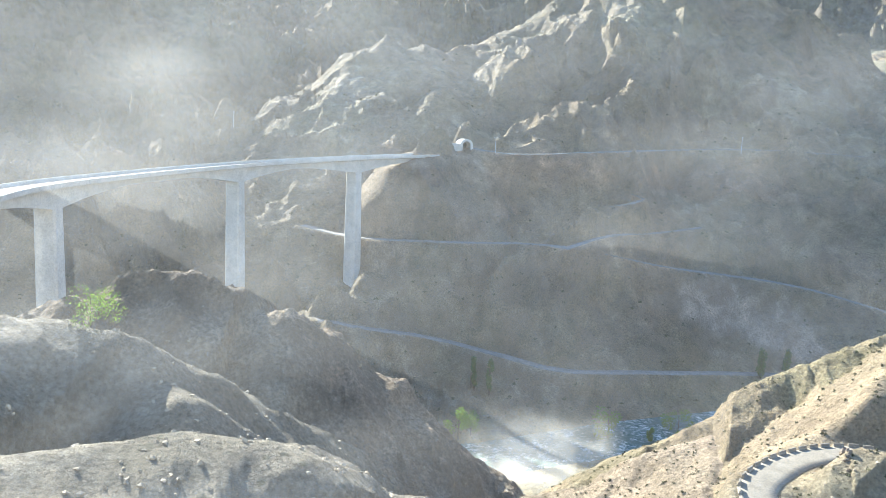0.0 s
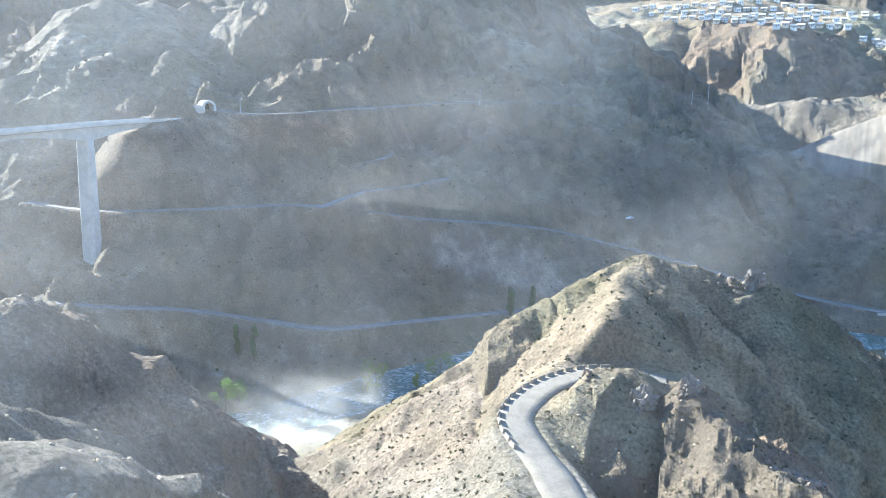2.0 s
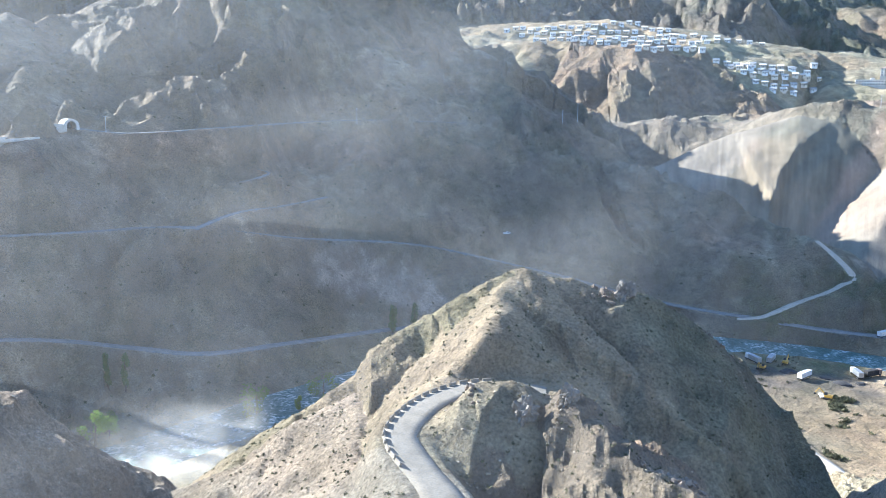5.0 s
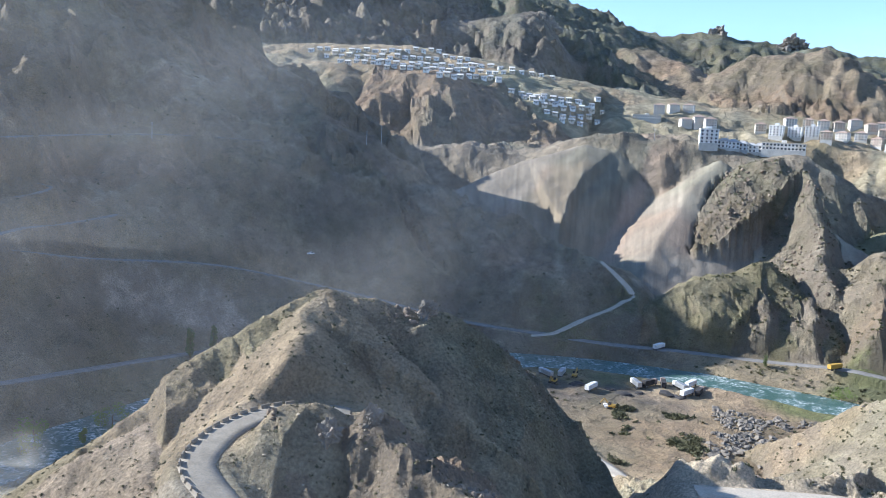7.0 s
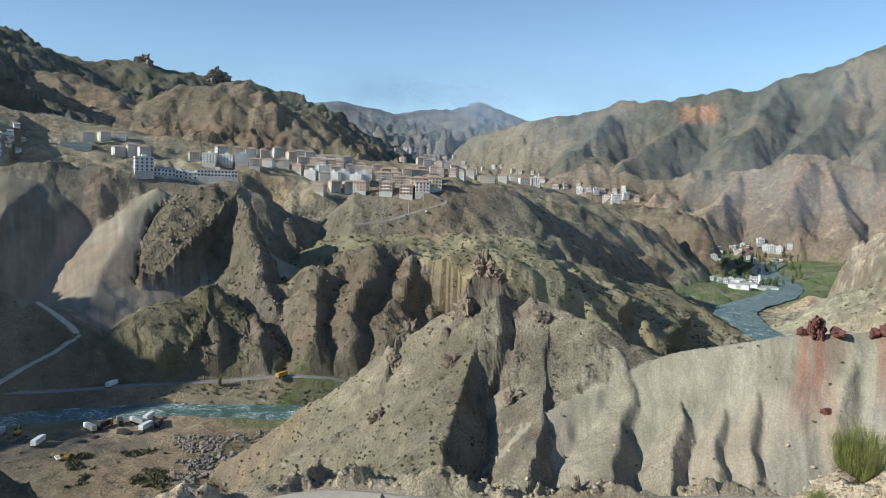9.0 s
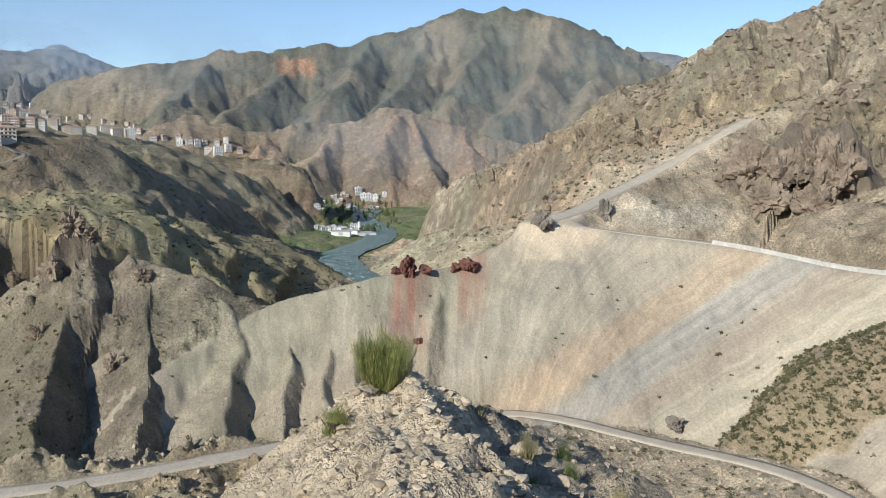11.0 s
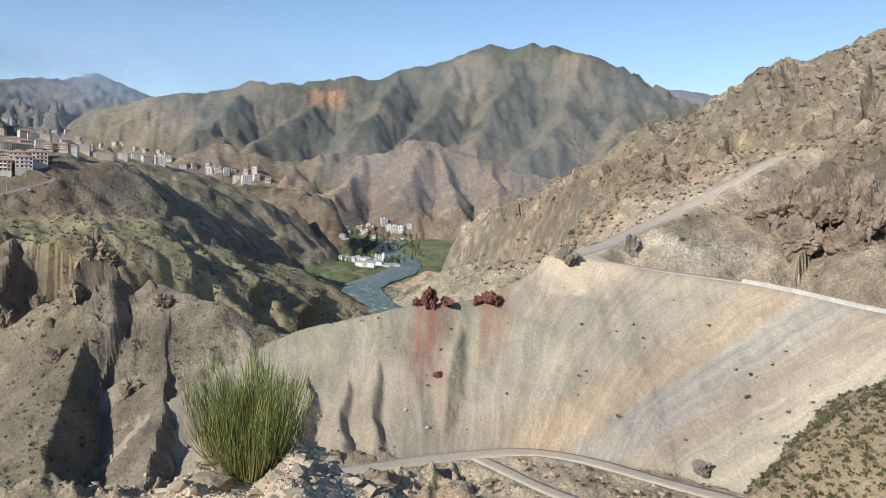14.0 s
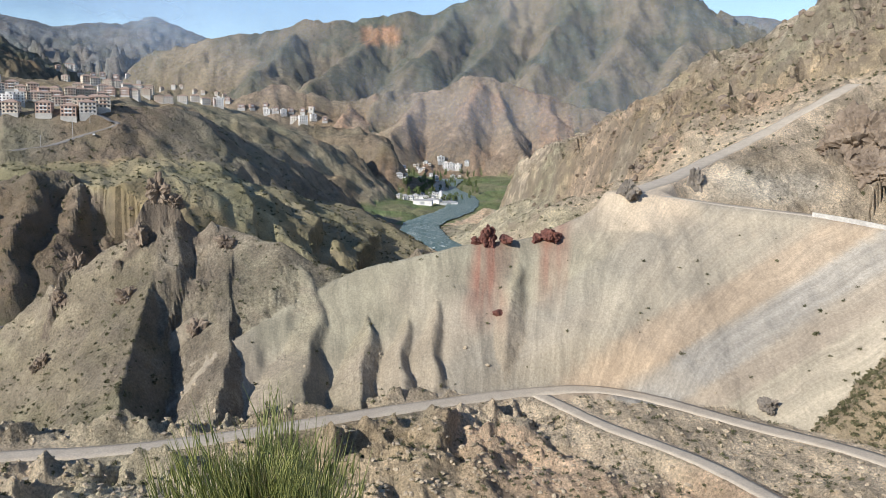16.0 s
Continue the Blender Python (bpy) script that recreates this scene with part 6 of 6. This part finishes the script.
# ---- the near spur: stones, bush and grass ----
def blades(bm_co, bm_tri, base, tip, width, bend, segs=4):
    """One tapering, bent blade as a three-sided stem."""
    base, tip = np.array(base), np.array(tip)
    ax = tip - base
    side = np.cross(ax, (0.3, 0.8, 0.2))
    side /= np.linalg.norm(side)
    other = np.cross(ax, side)
    other /= np.linalg.norm(other)
    start = len(bm_co)
    for k in range(segs + 1):
        s = k / segs
        c = base + ax * s + np.array(bend) * s * s
        w = width * (1 - 0.85 * s)
        for a in (0, 2.09, 4.19):
            bm_co.append(c + side * w * math.cos(a) + other * w * math.sin(a))
    for k in range(segs):
        for a in range(3):
            i, j = start + 3 * k + a, start + 3 * k + (a + 1) % 3
            bm_tri.append((i, j, j + 3))
            bm_tri.append((i, j + 3, i + 3))


def stems(name, rnd, count, height, spread, width, material, parent, foot=0.12, lean=0.35, low=0.5, shoots=16):
    """Thin stems in shoots that fan out from one foot."""
    co, tri = [], []
    fans = [(rnd.uniform(0, 6.283), rnd.uniform(0, 1) ** 0.6, rnd.uniform(low, 1.0)) for _ in range(shoots)]
    for _ in range(count):
        a, r, tall = rnd.choice(fans)
        a, r = a + rnd.gauss(0, 0.28), abs(r + rnd.gauss(0, 0.14))
        h = height * tall * rnd.uniform(0.6, 1.08) * (1 - 0.22 * r)
        base = (foot * r * math.cos(a), foot * r * math.sin(a), -0.03)
        out = spread * r * rnd.uniform(0.7, 1.1)
        tip = (out * math.cos(a) + rnd.gauss(0, 0.02), out * math.sin(a) + rnd.gauss(0, 0.02), h)
        blades(co, tri, base, tip, width * rnd.uniform(0.7, 1.3), (-lean * 0.3 * math.cos(a) + rnd.gauss(0, 0.03), -lean * 0.3 * math.sin(a) + rnd.gauss(0, 0.03), 0.02))
    return from_arrays(name, np.array(co), np.array(tri), material, parent, True)


BROOM = plain_material("broom_stems", (0.17, 0.20, 0.05), (0.42, 0.42, 0.15), 9, 0.6)
BROOM_OLD = plain_material("dry_broom_stems", (0.20, 0.17, 0.07), (0.28, 0.25, 0.12), 5, 0.75)
GRASS = plain_material("dry_grass", (0.22, 0.20, 0.08), (0.36, 0.31, 0.16), 6, 0.8)
GRASS_GREEN = plain_material("green_grass", (0.09, 0.13, 0.03), (0.17, 0.2, 0.06), 6, 0.7)


def broom(x, y, h, spread, count, seed, label):
    rnd = random.Random(seed)
    b = thing("bush", (x, y, ground_z(x, y)), 0, label, "bush")
    stems("foliage", rnd, count // 2, h, spread, 0.004, BROOM, b, 0.14, 0.4, 0.45, 26)
    stems("dry_foliage", rnd, count // 4, h * 0.75, spread * 0.95, 0.0045, BROOM_OLD, b, 0.12, 0.3, 0.3, 20)
    # short upright sprigs that fill the crown
    co, tri = [], []
    for k in range(int(count * 1.1)):
        a, q, z = rnd.uniform(0, 6.283), rnd.uniform(0, 1) ** 0.5, rnd.uniform(0.22, 0.9)
        wide = spread * (0.55 + 0.75 * z) * math.sqrt(max(1 - (1.6 * z - 0.75) ** 2, 0.1)) * 0.82
        lobe = 0.88 + 0.16 * math.sin(3 * a + 1.3 + seed) + 0.13 * math.sin(7 * a + 2.0 * seed) + 0.1 * math.sin(11 * q + a)
        foot = (q * lobe * wide * math.cos(a), q * lobe * wide * math.sin(a), h * z * lobe * (0.95 - 0.1 * q) - 0.06)
        long = h * rnd.uniform(0.12, 0.26)
        blades(co, tri, foot, (foot[0] + 0.25 * long * math.cos(a) + rnd.gauss(0, 0.02), foot[1] + 0.25 * long * math.sin(a) + rnd.gauss(0, 0.02), foot[2] + long), 0.0034, (0, 0, 0), 2)
    from_arrays("twig_crown", np.array(co), np.array(tri), BROOM, b, True)
    bm = bmesh.new()
    for k in range(9):
        a = rnd.uniform(0, 6.28)
        tube((0.03 * math.cos(a), 0.03 * math.sin(a), -0.1), (0.16 * math.cos(a), 0.16 * math.sin(a), h * 0.4), 0.014, 0.006, 6, bm)
    part("wood", bm, BARK, b)


broom(11.21, -2.92, 0.72, 0.42, 2300, 1, "upright green broom bush with thin stems on a stony mound")
broom(10.45, -2.3, 0.3, 0.17, 420, 2, "small green broom tuft at a mound's edge")
for k, (x, y, h, n, mat) in enumerate(((9.6, -4.1, 0.32, 160, GRASS), (9.2, -4.4, 0.26, 150, GRASS_GREEN), (8.7, -4.7, 0.34, 170, GRASS), (8.2, -4.9, 0.3, 150, GRASS), (9.9, -4.6, 0.28, 130, GRASS_GREEN), (8.9, -3.9, 0.12, 110, GRASS_GREEN),
                                       (7.4, -5.2, 0.4, 190, GRASS), (9.3, -3.4, 0.1, 90, GRASS_GREEN), (7.9, -4.3, 0.14, 100, GRASS), (6.8, -5.6, 0.42, 200, GRASS), (8.5, -5.4, 0.36, 160, GRASS_GREEN), (8.0, -2.2, 0.1, 80, GRASS),
                                       (10.7, -3.9, 0.5, 40, GRASS), (7.0, -4.9, 0.2, 120, GRASS_GREEN), (11.6, -3.2, 0.3, 20, BROOM_OLD))):
    t = thing("grass_tuft", (x, y, ground_z(x, y)), 24 * k, "dry and green grass tuft among stones" if mat is GRASS else "green grass tuft among stones", "grass", "grass tufts")
    stems("foliage", random.Random(500 + k), n, h, h * 0.6, 0.003, mat, t, 0.06, 0.3)


def spur_stones(count, size, seed, label, spread=3.2):
    g = np.random.RandomState(seed)
    out = []
    for _ in range(count):
        s = g.uniform(-0.05, 1.1)
        x, y = 2.5 + 9.3 * s, -1.6 - 1.6 * min(s * 1.6, 1) + g.normal() * spread * 0.5
        if y < -0.5 - 1.6 - 1.6 * min(s * 1.6, 1) and g.uniform() < 0.7:
            continue
        out.append((x, y, ground_z(x, y), size * g.uniform(0.35, 1.6)))
    return clumps("stones", np.array(out), PALE_ROCK, label, 0.55, 0.3, 1, seed)


spur_stones(6000, 0.016, 21, "fine pale gravel over a stony mound")
spur_stones(3200, 0.036, 22, "angular pale stones over a mound")
g = random.Random(77)
for k in range(34):
    s = g.uniform(0.15, 1.05)
    x, y = 2.5 + 9.3 * s, -1.6 - 1.6 * min(s * 1.6, 1) + g.gauss(0, 1.5)
    size = g.uniform(0.04, 0.11)
    o = part("stone", rock(200 + k, size, 0.5, 2, (1.3, 0.9, 0.6)), PALE_ROCK)
    o.matrix_world = pose(x, y, ground_z(x, y) + size * 0.1, g.uniform(-20, 20), g.uniform(-20, 20), g.uniform(0, 360))
    tagged(o, "angular pale stone lying on a gravel mound", "stone", "mound stones")


# ---- haze and dust, imitated with see-through sheets ----
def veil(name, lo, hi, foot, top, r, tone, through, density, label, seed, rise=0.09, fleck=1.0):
    """A see-through sheet that stands in for haze or dust across the valley, clear at its edges and close to the
    ground.
    """
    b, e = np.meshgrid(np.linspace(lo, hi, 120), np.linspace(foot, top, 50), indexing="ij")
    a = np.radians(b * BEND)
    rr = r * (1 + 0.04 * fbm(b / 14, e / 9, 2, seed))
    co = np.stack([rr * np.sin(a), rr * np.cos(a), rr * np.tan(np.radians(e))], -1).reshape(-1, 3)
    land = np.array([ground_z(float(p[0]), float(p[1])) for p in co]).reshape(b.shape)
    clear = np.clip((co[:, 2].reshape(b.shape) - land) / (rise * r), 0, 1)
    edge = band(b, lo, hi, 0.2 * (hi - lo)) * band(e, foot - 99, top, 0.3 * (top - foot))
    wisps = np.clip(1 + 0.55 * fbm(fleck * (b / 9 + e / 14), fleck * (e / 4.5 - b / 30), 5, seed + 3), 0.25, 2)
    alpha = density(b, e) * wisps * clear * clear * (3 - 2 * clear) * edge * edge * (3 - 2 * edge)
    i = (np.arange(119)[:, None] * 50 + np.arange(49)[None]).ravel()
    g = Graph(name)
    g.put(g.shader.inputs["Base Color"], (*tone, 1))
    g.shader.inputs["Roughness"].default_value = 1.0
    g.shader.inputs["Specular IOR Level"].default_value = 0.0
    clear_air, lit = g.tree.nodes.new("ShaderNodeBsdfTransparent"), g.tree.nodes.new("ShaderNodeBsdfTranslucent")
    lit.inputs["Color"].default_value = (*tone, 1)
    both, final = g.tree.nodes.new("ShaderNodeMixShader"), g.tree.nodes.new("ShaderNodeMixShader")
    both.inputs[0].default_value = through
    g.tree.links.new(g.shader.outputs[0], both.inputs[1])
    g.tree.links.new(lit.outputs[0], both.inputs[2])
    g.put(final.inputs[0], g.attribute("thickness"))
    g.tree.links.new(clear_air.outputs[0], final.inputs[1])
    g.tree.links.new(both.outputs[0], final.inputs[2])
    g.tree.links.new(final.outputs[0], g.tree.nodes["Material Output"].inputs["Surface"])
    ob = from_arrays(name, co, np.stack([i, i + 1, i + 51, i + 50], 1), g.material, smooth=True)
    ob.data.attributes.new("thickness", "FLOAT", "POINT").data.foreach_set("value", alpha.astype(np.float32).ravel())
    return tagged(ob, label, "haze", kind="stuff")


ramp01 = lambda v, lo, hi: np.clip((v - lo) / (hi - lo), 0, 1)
# tinted sheets in place of hazy air; the nearer three thicken towards the sun
veil("dust_haze", -50, 62, -40, 14, 50, (0.84, 0.82, 0.79), 0.8, lambda b, e: 0.022 + 0.02 * ramp01(b, 20, -20), "see-through sheet standing in for dusty haze before near slopes", 241)
veil("dust_haze", -48, 58, -25, 15, 256, (0.84, 0.82, 0.79), 0.8, lambda b, e: 0.02 + 0.05 * ramp01(b, 8, -24) * (0.35 + 0.65 * ramp01(e, -12, 4)), "see-through sheet standing in for dusty haze over a river valley", 201)
veil("dust_haze", -48, 60, -18, 16, 425, (0.82, 0.82, 0.82), 0.8, lambda b, e: 0.035 + 0.02 * ramp01(b, 0, -24), "see-through sheet standing in for dusty haze before a shaded mountain", 211)
# distance blue put into the colour of these two sheets
veil("far_haze", 66, 132, -6, 12, 1650, (0.52, 0.66, 0.86), 0.4, lambda b, e: 0.10 + 0 * b, "blue see-through sheet standing in for haze in a far valley", 221)
veil("far_haze", 30, 132, -2, 9, 3500, (0.50, 0.66, 0.90), 0.4, lambda b, e: 0.30 + 0 * b, "blue see-through sheet standing in for haze before a distant mountain range", 231)
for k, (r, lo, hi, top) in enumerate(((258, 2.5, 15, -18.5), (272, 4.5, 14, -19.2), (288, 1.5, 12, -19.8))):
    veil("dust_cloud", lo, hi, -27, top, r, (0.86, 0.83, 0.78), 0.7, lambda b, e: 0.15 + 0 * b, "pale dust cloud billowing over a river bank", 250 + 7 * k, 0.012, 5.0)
